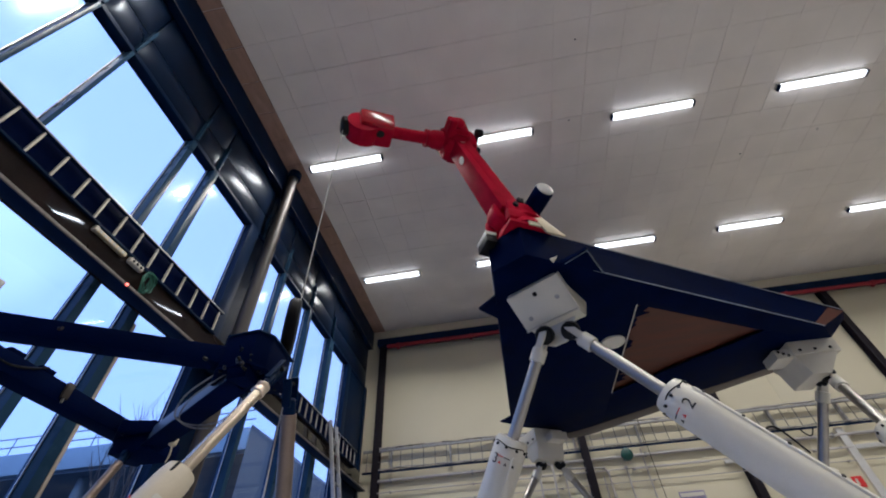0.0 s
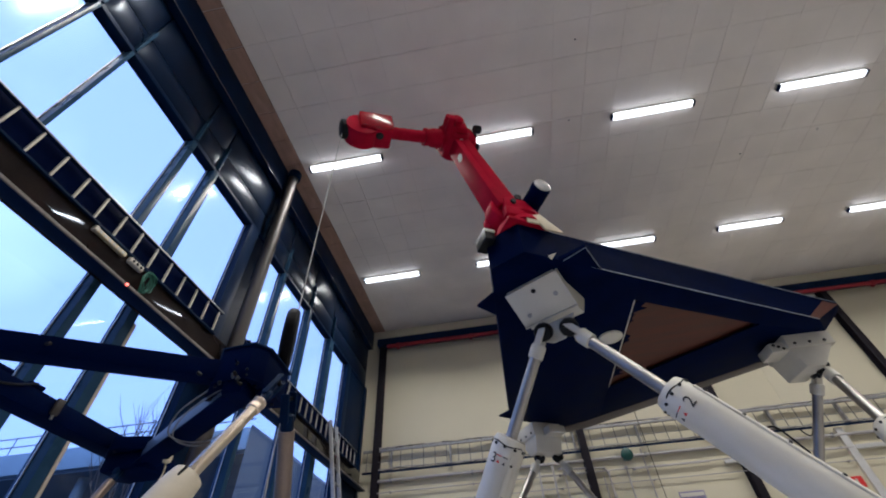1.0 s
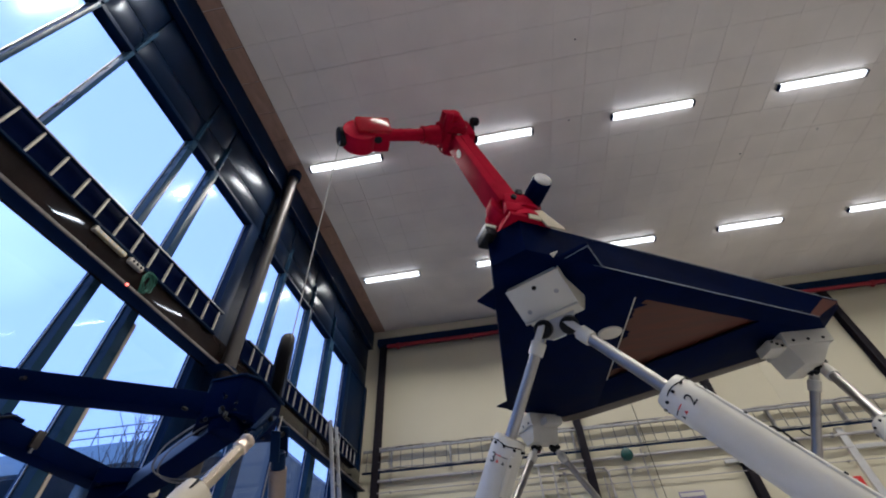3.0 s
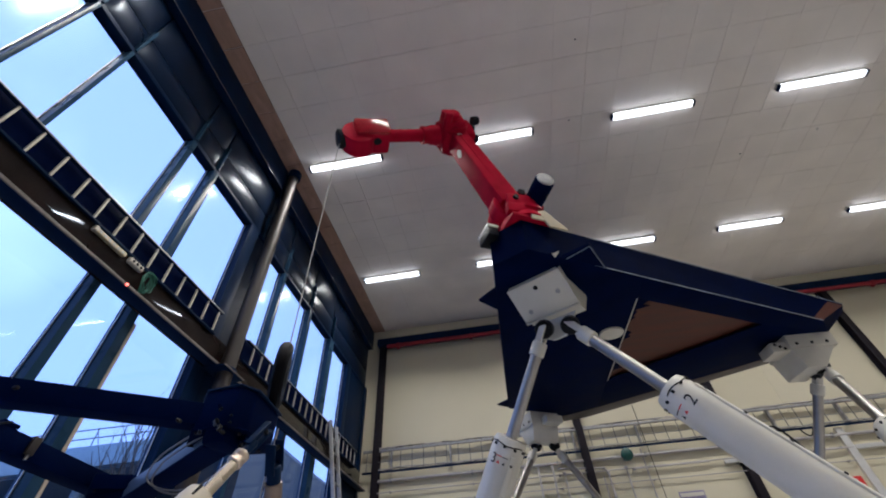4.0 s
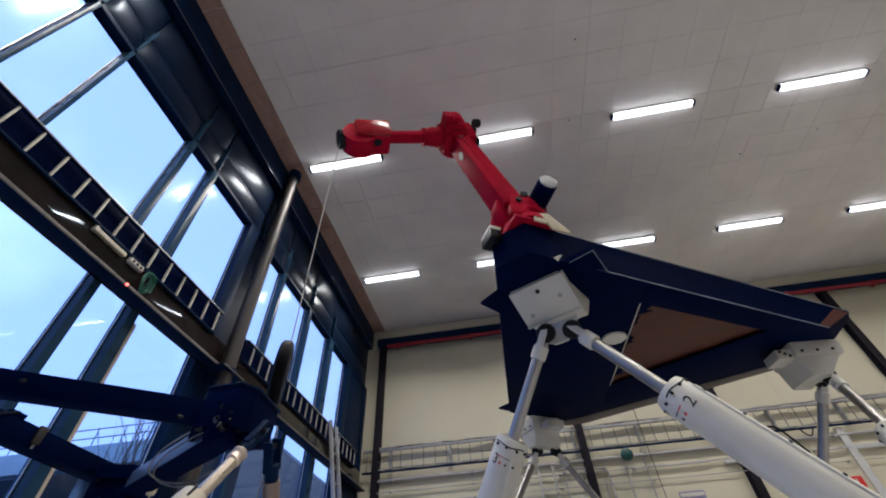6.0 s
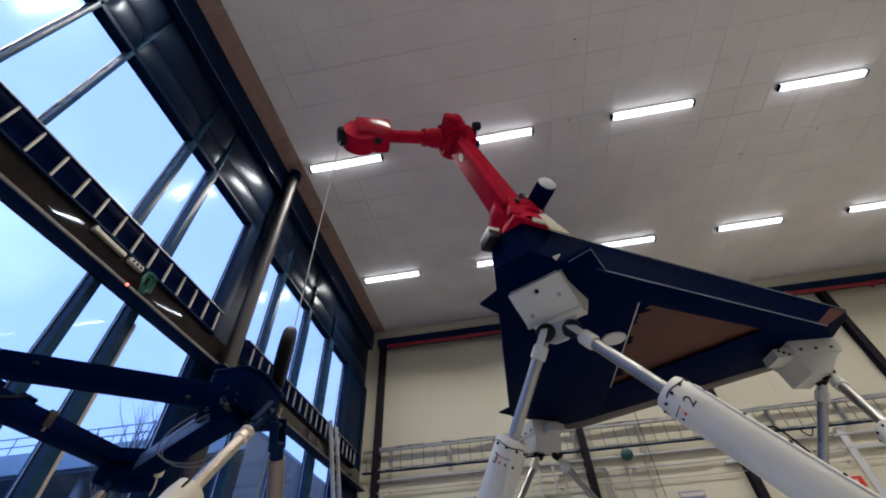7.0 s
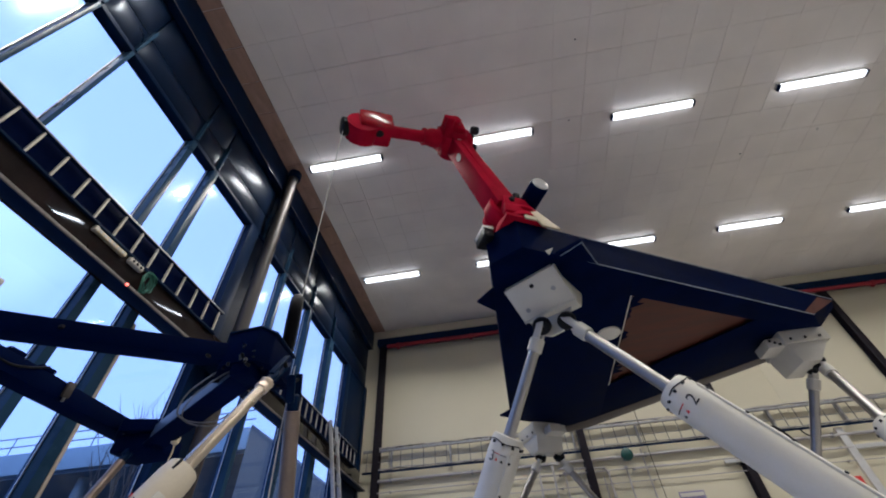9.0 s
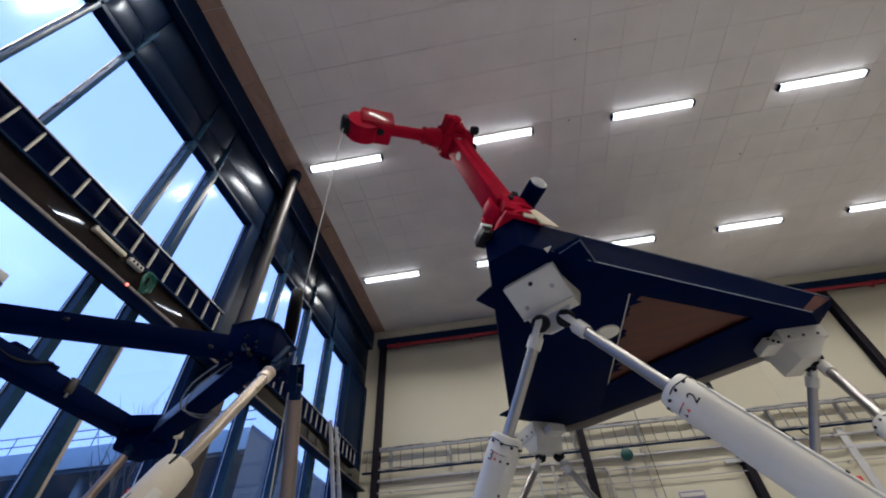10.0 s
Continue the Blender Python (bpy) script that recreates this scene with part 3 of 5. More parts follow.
def bracket(az, rad):
    """A white wedge bracket below the platform that holds a pair of joints; x points outward."""
    drop = {3.0: 0.12, 2.67: 0.08}.get(rad, 0.0)
    m = Matrix.Translation((CENTRE.x - P0.x, CENTRE.y - P0.y, -drop)) @ pose(0, 0, 0, 0, 0, az) @ Matrix.Translation((rad, 0, 0))
    prof = [(0.38, -0.02), (0.38, -0.06), (0.01, -0.335), (-0.26, -0.345), (-0.45, -0.06), (-0.45, -0.02)]
    bm = B()
    turn = Matrix(((1, 0, 0, 0), (0, 0, -1, 0), (0, 1, 0, 0), (0, 0, 0, 1)))
    wide = 0.34 if rad == 2.68 else 0.3
    if rad != 2.68:
        prof = [(0.34, -0.02), (0.34, -0.12), (0.02, -0.47), (-0.24, -0.46), (-0.32, -0.16), (-0.32, -0.02)]
    prism(bm, prof, -wide, wide, m=m @ turn, bevel=0.012)
    if rad != 2.68:  # bolted flap that joins the box
        box(bm, (-0.56, -0.27, -0.17), (-0.3, 0.1, -0.02), bevel=0.012, m=m)
    br = part("joint_bracket", bm, M_WHITE, platform, "white joint bracket")
    slope = -math.degrees(math.atan2(0.275, 0.37))
    if rad == 2.68:
        tilt = m @ Matrix.Translation((0.195, 0, -0.197)) @ pose(0, 0, 0, 0, slope, 0)
        part("face_plate", box(B(), (-0.25, -wide - 0.02, -0.02), (0.235, wide + 0.02, -0.003), bevel=0.006, m=tilt), M_WHITE, br)
        part("rim", box(B(), (-0.25, wide + 0.022, -0.05), (0.235, wide + 0.04, 0.06), bevel=0.006, m=tilt), M_WHITE, br)
        flat = Matrix(((0, 0, 1, 0), (1, 0, 0, 0), (0, 1, 0, 0), (0, 0, 0, 1)))
        part("web_plate", prism(B(), [(-0.27, -0.4), (0.27, -0.4), (0.2, -0.6), (0.08, -0.67), (-0.08, -0.67), (-0.2, -0.6)], -0.09, -0.06, m=m @ flat, bevel=0.006), M_WHITE, br)
        part("rim", box(B(), (-0.272, -wide - 0.02, -0.04), (-0.252, wide + 0.04, 0.05), bevel=0.006, m=tilt), M_WHITE, br)
    else:
        part("bolt_strip", box(B(), (-0.33, -wide - 0.03, -0.15), (0.36, wide + 0.03, -0.018 + drop), bevel=0.008, m=m), M_WHITE, br)
    for x, y in ((0.31, 0.0), (0.19, 0.22), (0.1, -0.22)) if rad == 2.68 else ():
        z = -0.06 - (0.38 - x) * 0.275 / 0.37
        part("bolt", lathe(B(), [(0.03, -0.012), (0.03, 0.012)], seg=12, m=m @ Matrix.Translation((x, y, z - 0.018)) @ pose(0, 0, 0, 0, slope, 0)), M_BLACK if y == 0.0 else M_GALV, br)
    for s in (-1, 1) if rad != 2.68 else ():
        for i in range(3):
            part("bolt", lathe(B(), [(0.022, 0), (0.022, 0.014)], seg=8, m=m @ pose(-0.22 + 0.22 * i, s * (wide + 0.03), -0.09, -90 * s, 0, 0)), M_BLACK, br)
            if s < 0:
                part("bolt", lathe(B(), [(0.022, 0), (0.022, 0.012)], seg=8, m=m @ pose(-0.5 + 0.06 * i, -0.27, -0.06 - 0.035 * i, 90, 0, 0)), M_BLACK, br)
    return br


BRACKETS = (bracket(238.5, 2.68), bracket(2.0, 2.67), bracket(119.5, 3.0))

# joints (on the platform at rest, on the floor) of each actuator
LEGS = {
    "3": ((0.64, 4.405), (-1.48, 6.06)), "2": ((0.87, 4.385), (3.35, 3.39)),
    "1": ((4.92, 6.73), (3.95, 4.25)), "6": ((4.91, 6.82), (3.61, 9.14)),
    "5": ((0.9, 9.34), (3.43, 9.96)), "4": ((0.6, 9.26), (-1.87, 8.15)),
}


def lettering(text, size, material, parent, m, name="number"):
    cu = bpy.data.curves.new(name, "FONT")
    cu.body, cu.size, cu.extrude, cu.align_x, cu.align_y = text, size, 0.0015, "CENTER", "CENTER"
    tmp = bpy.data.objects.new(name, cu)
    me = bpy.data.meshes.new_from_object(tmp)
    bpy.data.objects.remove(tmp)
    me.materials.append(material)
    ob = new(name, me)
    ob.parent, ob.matrix_basis = parent, m
    return ob


def actuator(num, rc, lc, rr, length, roll, group, label, slim=False, marks=-1):
    """A white cylinder with a chromed rod; z runs from the floor joint to the platform joint, roll turns its face to the hall."""
    a = thing("actuator", (0, 0, 0), label, "actuator", group=group)
    part("cylinder", lathe(B(), [(rc * 0.7, 0.1), (rc, 0.16), (rc, lc - 0.36), (rc * 1.02, lc - 0.35), (rc * 1.02, lc - 0.05), (rc * 0.93, lc), (rr * 1.15, lc + 0.004)], seg=40), M_CREAM if slim else M_WHITE, a)
    part("lower_joint", lathe(B(), [(rc * 0.5, -0.09), (rc * 0.62, 0.0), (rc * 0.62, 0.12)]), M_STEEL, a)
    for i in range(0 if slim else 10):
        an = 2 * math.pi * i / 10
        part("bolt", lathe(B(), [(0.016, -0.008), (0.016, 0.014)], seg=8, m=pose(rc * 1.02 * math.cos(an), rc * 1.02 * math.sin(an), lc - 0.09, 0, 90, math.degrees(an))), M_BLACK, a)
    part("cable_duct", box(B(), (rc * 0.97, -0.024, 0.3), (rc + 0.018, 0.024, lc - 0.16), bevel=0.008, m=pose(0, 0, 0, 0, 0, roll + 72)), M_WHITE, a)
    for i in range(9):
        part("duct_screw", lathe(B(), [(0.014, 0), (0.014, 0.012)], seg=8, m=pose(0, 0, 0, 0, 0, roll + 72) @ pose(rc + 0.017, 0, 0.4 + i * (lc - 0.65) / 8, 0, 90, 0)), M_BLACK, a)
    if not slim:
        arc = [Vector((rc * 1.03 * math.cos(v), rc * 1.03 * math.sin(v), lc - 0.06 - 0.02 * math.sin(2 * v) ** 2)) for v in [radians(roll - 20 + 10 * i) for i in range(13)]]
        part("sensor_cable", sweep(B(), arc, 0.006, 6), M_BLACK, a, "thin black cable round the cylinder head")
    face = pose(0, 0, 0, 0, 0, roll) @ pose(rc * 1.025, 0, lc - 0.24, 90, 0, 90)
    if num:
        lettering(num, rc * 0.85, M_INK, a, face @ pose(0.03, 0, 0.002))
        for k in (0, 1):
            part("warning_mark", prism(B(), [(-0.018, 0), (0.018, 0), (0, 0.032)], 0, 0.004, m=pose(0, 0, 0, 0, 0, roll + marks * (28 + 20 * k)) @ pose(rc * 1.025, 0, lc - 0.27, 90, 0, 90)), M_INKR if k == 0 else M_INK, a)
            part("warning_bar", box(B(), (-0.032, 0.0, -0.002), (0.032, 0.008, 0.004), m=pose(0, 0, 0, 0, 0, roll + marks * (26 + 22 * k)) @ pose(rc * 1.025, 0, lc - 0.2, 90, 0, 90)), M_INKR if k == 0 else M_INK, a)
    if slim:
        part("slot", box(B(), (rc * 0.6, -0.007, lc - 0.055), (rc * 1.03, 0.007, lc + 0.003), bevel=0.004, m=pose(0, 0, 0, 0, 0, roll + 40)), M_BLACK, a, "black slot in the cylinder head")
    white = M_STEEL if slim else M_WHITE
    dz = 0.08 if slim else -0.045
    r = part("rod", rod(B(), (0, 0, -(length - lc) - 0.5), (0, 0, -0.19 + dz if slim else -0.32 + dz), rr, seg=28), (M_BRASS if num else M_PIPE) if slim else M_CHROME, a, "bright polished rod")
    if slim and num:
        part("gland", lathe(B(), [(rr * 1.1, -0.26), (rr * 1.25, -0.255), (rr * 1.25, -0.235), (rr * 1.15, -0.23), (rr * 1.15, -0.215), (rr * 1.25, -0.21), (rr * 1.25, -0.19), (rr, -0.18)], seg=24, m=pose(0, 0, dz)), M_COPPER, r, "bronze gland ring")
    bm = lathe(B(), [(rr * 1.2, -0.36), (rr * 1.35, -0.35), (rr * 1.35, -0.2), (rr * 1.1, -0.19)] if not slim else [(rr * 0.6, -0.22), (rr * 0.8, -0.2), (rr * 0.8, -0.1), (rr * 0.6, -0.09)], seg=28, m=pose(0, 0, dz))
    part("rod_end", bm, white, r, "painted rod end")
    thick = 0.008 if slim else 0.018
    for s in (-1, 1):
        part("fork", box(B(), (s * rr * 0.85 - thick, -rr * 0.6, (-0.14 if slim else -0.2) + dz), (s * rr * 0.85 + thick, rr * 0.6, 0.04 + dz), bevel=0.006, m=pose(0, 0, 0, 0, 0, roll + 20)), white, r)
    part("pin", lathe(B(), [(0.014 if slim else 0.035, -rr), (0.014 if slim else 0.035, rr)], seg=14, m=pose(0, 0, dz, 0, 0, roll + 20) @ pose(0, 0, 0, 0, 90, 0)), M_BLACK, r)
    return a, r


BIG = {}
for num, (top, foot) in LEGS.items():
    J, F = Vector((*top, JZ - {"4": 0.12, "5": 0.12, "2": 0.065, "3": 0.05}.get(num, 0.0))), Vector((*foot, 0.2))
    a, r = actuator(num if num in "23" else "", 0.178, 3.28, 0.066, (J - F).length, 0, "large platform actuators", "white actuator with a chromed rod under the motion platform", marks=1 if num == "3" else -1)
    BIG[num] = (a, r, J, F)
    br = BRACKETS[{"3": 0, "2": 0, "1": 1, "6": 1, "5": 2, "4": 2}[num]]
    out = Vector((J.x - CENTRE.x, J.y - CENTRE.y, 0)).normalized() + Vector((0, 0, -0.8))
    low = J - P0 + (F - J).normalized() * 0.07
    ring = Matrix.Translation(low) @ out.to_track_quat("Z", "Y").to_matrix().to_4x4()
    jb = part("joint_ring", lathe(B(), [(0.09, -0.07), (0.11, -0.05), (0.11, 0.03), (0.095, 0.05), (0.06, 0.05)], seg=28, m=ring), M_BLACK, br, "black universal joint ring")
    part("joint_lug", box(B(), (-0.045, -0.045, -0.03), (0.045, 0.045, 0.11), bevel=0.015, m=Matrix.Translation(low)), M_BLACK, br)
    pd = thing("floor_joint", (F.x, F.y, 0), "dark steel floor joint of an actuator", "floor joint", group="large platform floor joints")
    part("plate", box(B(), (-0.3, -0.3, 0), (0.3, 0.3, 0.04), bevel=0.008), M_STEEL, pd)
    part("pedestal", lathe(B(), [(0.2, 0.04), (0.14, 0.09), (0.1, 0.12)]), M_STEEL, pd)


# ---- robot on the platform ----
R0 = Vector((0.55, 3.75, 3.625 + CZ))
ROBOT_AZ = 208.2
robot = thing("robot_arm", Matrix.Translation(R0) @ pose(0, 0, 0, 0, 0, ROBOT_AZ), "red six-axis industrial robot arm bolted to the platform", "robot arm")
SH, EL = Vector((0.19, 0, 0.38)), Vector((0.785, 0, 1.86))
L_UP, L_FO = (EL - SH).length, 1.655
bm = box(B(), (-0.3, -0.26, 0.0), (0.3, 0.26, 0.05), bevel=0.01)
lathe(bm, [(0.3, 0.05), (0.29, 0.12), (0.25, 0.17), (0.25, 0.2)], seg=32)
part("base", bm, M_RED, robot)
part("base_skirt", box(B(), (-0.1, 0.264, -0.02), (0.06, 0.285, 0.09), bevel=0.004), M_CAP, robot, "cream cover plate")
part("base_skirt", prism(B(), [(-0.42, -0.1), (-0.16, -0.1), (-0.03, 0.12), (-0.14, 0.16)], -0.29, -0.262, m=pose(0, 0, 0, 90, 0, 0), bevel=0.008), M_CAP, robot, "cream cover plate")
bm = lathe(B(), [(0.25, 0.2), (0.28, 0.21), (0.28, 0.27), (0.22, 0.3)], seg=32)
box(bm, (-0.28, -0.17, 0.24), (0.12, 0.1, 0.5), bevel=0.05)
box(bm, (-0.3, -0.05, 0.36), (-0.02, 0.12, 0.64), bevel=0.05)
lathe(bm, [(0.15, -0.05), (0.18, -0.03), (0.18, 0.05), (0.15, 0.07)], seg=28, m=Matrix.Translation((0.19, -0.2, 0.38)) @ pose(0, 0, 0, 90, 0, 0))
box(bm, (-0.12, 0.1, 0.22), (0.28, 0.24, 0.46), bevel=0.06)
box(bm, (0.02, 0.14, 0.1), (0.3, 0.26, 0.26), bevel=0.04)
turret = part("turret", bm, M_RED, robot)
part("joint_cover", lathe(B(), [(0.04, 0), (0.035, 0.03)], seg=24, m=Matrix.Translation((0.16, 0.24, 0.36)) @ pose(0, 0, 0, -90, 0, 0)), M_BLACK, turret)
part("brake_box", box(B(), (0.0, 0.14, 0.46), (0.09, 0.23, 0.56), bevel=0.02), M_BLACK, turret)
cbk = part("cable_block", box(B(), (0.36, -0.3, -0.12), (0.5, -0.02, 0.0), bevel=0.015), M_BLACK, robot)
part("block_lid", box(B(), (0.355, -0.305, 0.001), (0.505, -0.015, 0.05), bevel=0.012), M_WHITE, cbk, "white lid")
part("pipe_elbow", lathe(B(), [(0.05, 0), (0.06, 0.02), (0.06, 0.14), (0.05, 0.16)], seg=18, m=pose(0.34, -0.3, 0.02, 0, 60, 0)), M_BLACK, robot)
mt = part("drive_motor", lathe(B(), [(0.115, 0.0), (0.128, 0.02), (0.128, 0.43), (0.118, 0.46)], seg=28, m=Matrix.Translation((-0.15, 0.04, 0.47)) @ pose(0, 0, 0, -90, 0, 0)), M_NAVY, turret, "black drive motor")
part("motor_cap", lathe(B(), [(0.113, 0.46), (0.113, 0.467), (0.1, 0.475)], seg=28, m=Matrix.Translation((-0.15, 0.04, 0.47)) @ pose(0, 0, 0, -90, 0, 0)), M_GALV, mt, "grey motor end cap")


def arm_beam(bm, x0, x1, h0, h1, w0, w1, y=0.0, bevel=0.016):
    """A tapered box along x."""
    vs = [bm.verts.new((x, y + s * w, t * h)) for x, w, h in ((x0, w0, h0), (x1, w1, h1)) for s, t in ((-1, -1), (1, -1), (1, 1), (-1, 1))]
    fs = [bm.faces.new(vs[3::-1]), bm.faces.new(vs[4:])]
    fs += [bm.faces.new((vs[i], vs[(i + 1) % 4], vs[4 + (i + 1) % 4], vs[4 + i])) for i in range(4)]
    bmesh.ops.bevel(bm, geom=list({e for f in fs for e in f.edges}), offset=bevel, segments=3, profile=0.5, affect="EDGES")
    return bm


bm = arm_beam(B(), 0.0, L_UP, 0.15, 0.12, 0.17, 0.14, y=0.03)
lathe(bm, [(0.2, -0.12), (0.22, -0.1), (0.22, 0.1), (0.2, 0.12)], seg=28, m=pose(0, 0, 0, 90, 0, 0))
lathe(bm, [(0.15, -0.12), (0.17, -0.1), (0.17, 0.1), (0.15, 0.12)], seg=28, m=pose(L_UP, 0, 0, 90, 0, 0))
upper = part("upper_arm", bm, M_RED, robot)
for s_ in (-1, 1):  # raised flanks and screws of the casting
    part("flank_rib", box(B(), (0.25, 0.03 + s_ * 0.152 - 0.012, -0.03), (L_UP - 0.25, 0.03 + s_ * 0.152 + 0.012, 0.03), bevel=0.01), M_RED, upper)
for k in range(4):
    part("screw", lathe(B(), [(0.016, 0), (0.016, 0.012)], seg=8, m=pose(L_UP - 0.12 + 0.07 * k, 0.1, -0.15, 180, 0, 0)), M_DULL, upper)
part("badge", lathe(B(), [(0.06, 0), (0.058, 0.006)], seg=24, m=pose(L_UP - 0.47, 0.05, -0.133, 180, 0, 0)), M_WHITE, upper, "round white badge")
part("rating_plate", box(B(), (L_UP - 0.2, 0.17, -0.05), (L_UP - 0.08, 0.175, 0.01)), M_WHITE, upper, "small white plate")

bm = B()
box(bm, (-0.3, -0.17, -0.17), (0.2, 0.17, 0.2), bevel=0.06)
lathe(bm, [(0.16, -0.24), (0.18, -0.2), (0.18, 0.2), (0.16, 0.24)], seg=28, m=pose(0, 0, 0, 90, 0, 0))
lathe(bm, [(0.15, 0.15), (0.14, 0.35), (0.09, 0.5), (0.085, 1.16), (0.12, 1.2)], seg=28, m=pose(0, 0, 0.04, 0, 90, 0))
box(bm, (-0.22, -0.1, 0.14), (0.0, 0.12, 0.3), bevel=0.04)
box(bm, (-0.1, 0.12, -0.12), (0.22, 0.32, 0.14), bevel=0.05)
lathe(bm, [(0.08, 0.3), (0.09, 0.32), (0.09, 0.38), (0.06, 0.4)], seg=20, m=pose(0.06, 0, 0.02, -90, 0, 0))
lathe(bm, [(0.19, 0.14), (0.2, 0.16), (0.2, 0.2), (0.17, 0.22)], seg=24, m=pose(0, 0, 0.04, 0, 90, 0))
lathe(bm, [(0.13, 0.44), (0.13, 0.48)], seg=24, m=pose(0, 0, 0.04, 0, 90, 0))
for i in range(8):
    an = i * math.pi / 4
    lathe(bm, [(0.018, 0.16), (0.018, 0.235)], seg=8, m=pose(0, 0.17 * math.cos(an), 0.04 + 0.17 * math.sin(an), 0, 90, 0))
box(bm, (0.1, 0.16, 0.02), (0.22, 0.38, 0.12), bevel=0.02)
lathe(bm, [(0.05, 0.2), (0.06, 0.22), (0.06, 0.42), (0.04, 0.44)], seg=14, m=pose(0.17, 0, -0.06, -90, 0, 0))
lathe(bm, [(0.09, 0.98), (0.105, 0.99), (0.105, 1.05), (0.09, 1.06)], seg=24, m=pose(0, 0, 0.04, 0, 90, 0))
for x, y, z, r, h in ((-0.12, -0.06, 0.28, 0.05, 0.11), (0.05, 0.05, 0.18, 0.06, 0.16), (-0.2, 0.1, 0.25, 0.035, 0.13), (0.14, -0.08, 0.15, 0.03, 0.12), (-0.02, 0.0, 0.26, 0.07, 0.1)):
    lathe(bm, [(r, 0), (r, h * 0.7), (r * 0.7, h)], seg=14, m=pose(x, y, z))
for k in range(5):  # cable clips along the forearm
    box(bm, (0.5 + 0.13 * k, -0.05, 0.115), (0.54 + 0.13 * k, 0.05, 0.135), bevel=0.005)
fore = part("forearm", bm, M_RED, robot)
part("dress_cable", sweep(B(), [(-0.15 + 0.09 * i, 0.03 * math.sin(i), 0.2 - 0.05 * min(i, 2) + 0.02 * math.sin(2.0 * i)) for i in range(12)], 0.014, 6), M_BLACK, fore, "black dress cable")
for i, (y, z) in enumerate(((0.22, 0.06), (0.06, 0.12), (0.0, -0.08))):
    part("wrist_motor", lathe(B(), [(0.06, 0.0), (0.065, 0.02), (0.065, 0.09), (0.05, 0.11)], seg=18, m=pose(-0.28, y, z, 0, -90, 0)), M_BLACK, fore, "black wrist motor")

bm = B()
box(bm, (-0.66, -0.17, -0.14), (-0.16, 0.17, 0.16), bevel=0.05)
lathe(bm, [(0.1, -0.16), (0.22, -0.13), (0.22, 0.13), (0.1, 0.16)], seg=28, m=pose(-0.24, 0, -0.02, 90, 0, 0))
lathe(bm, [(0.16, -0.14), (0.14, -0.06), (0.12, -0.05)], seg=24, m=pose(0, 0, 0, 0, 90, 0))
wrist = part("wrist", bm, M_RED, robot)
part("wrist_cover", box(B(), (-0.24, -0.06, -0.135), (0.24, 0.05, 0.125), bevel=0.04, m=Matrix.Translation((-0.42, 0.175, 0.0)) @ pose(0, 0, 0, -13, 0, 2)), M_REDG, wrist)
part("access_hole", lathe(B(), [(0.055, -0.152), (0.05, -0.13)], seg=18, m=pose(-0.47, 0.05, 0, 0, 0, 0)), M_BLACK, wrist)
part("flange", lathe(B(), [(0.12, -0.08), (0.13, -0.06), (0.13, 0.03), (0.1, 0.05)], seg=24, m=pose(0, 0, 0, 0, 90, 0)), M_BLACK, wrist, "black tool flange")
part("cover_plate", lathe(B(), [(0.06, 0), (0.055, 0.02)], seg=18, m=pose(-0.24, 0.16, -0.02, -90, 0, 0)), M_BLACK, wrist)
part("cover_plate", lathe(B(), [(0.06, 0), (0.055, 0.02)], seg=18, m=pose(-0.24, -0.16, -0.02, 90, 0, 0)), M_BLACK, wrist)

rope = thing("rope", (-1.61, 2.6, 5.1 + CZ), "thin pale rope hanging from the robot flange", "rope")
part("strand", rod(B(), (0, 0, 0), (0, 0, -3.6), 0.0055, seg=8), M_ROPE, rope)


# ---- small motion platform ----
S0 = Vector((-1.8, 2.3, 1.5 + CZ))
small = thing("small_motion_platform", S0, "black steel frame of the smaller motion platform", "motion platform")


def beam(p, q, w, z0, z1, name="beam", material=None):
    p, q = Vector((*p, 0)) - Vector((S0.x, S0.y, 0)), Vector((*q, 0)) - Vector((S0.x, S0.y, 0))
    d = q - p
    m = Matrix.Translation(p) @ pose(0, 0, 0, 0, 0, math.degrees(math.atan2(d.y, d.x)))
    return part(name, box(B(), (0, -w, z0 - 1.5), (d.length, w, z1 - 1.5), bevel=0.012, m=m), material or M_NAVY, small)


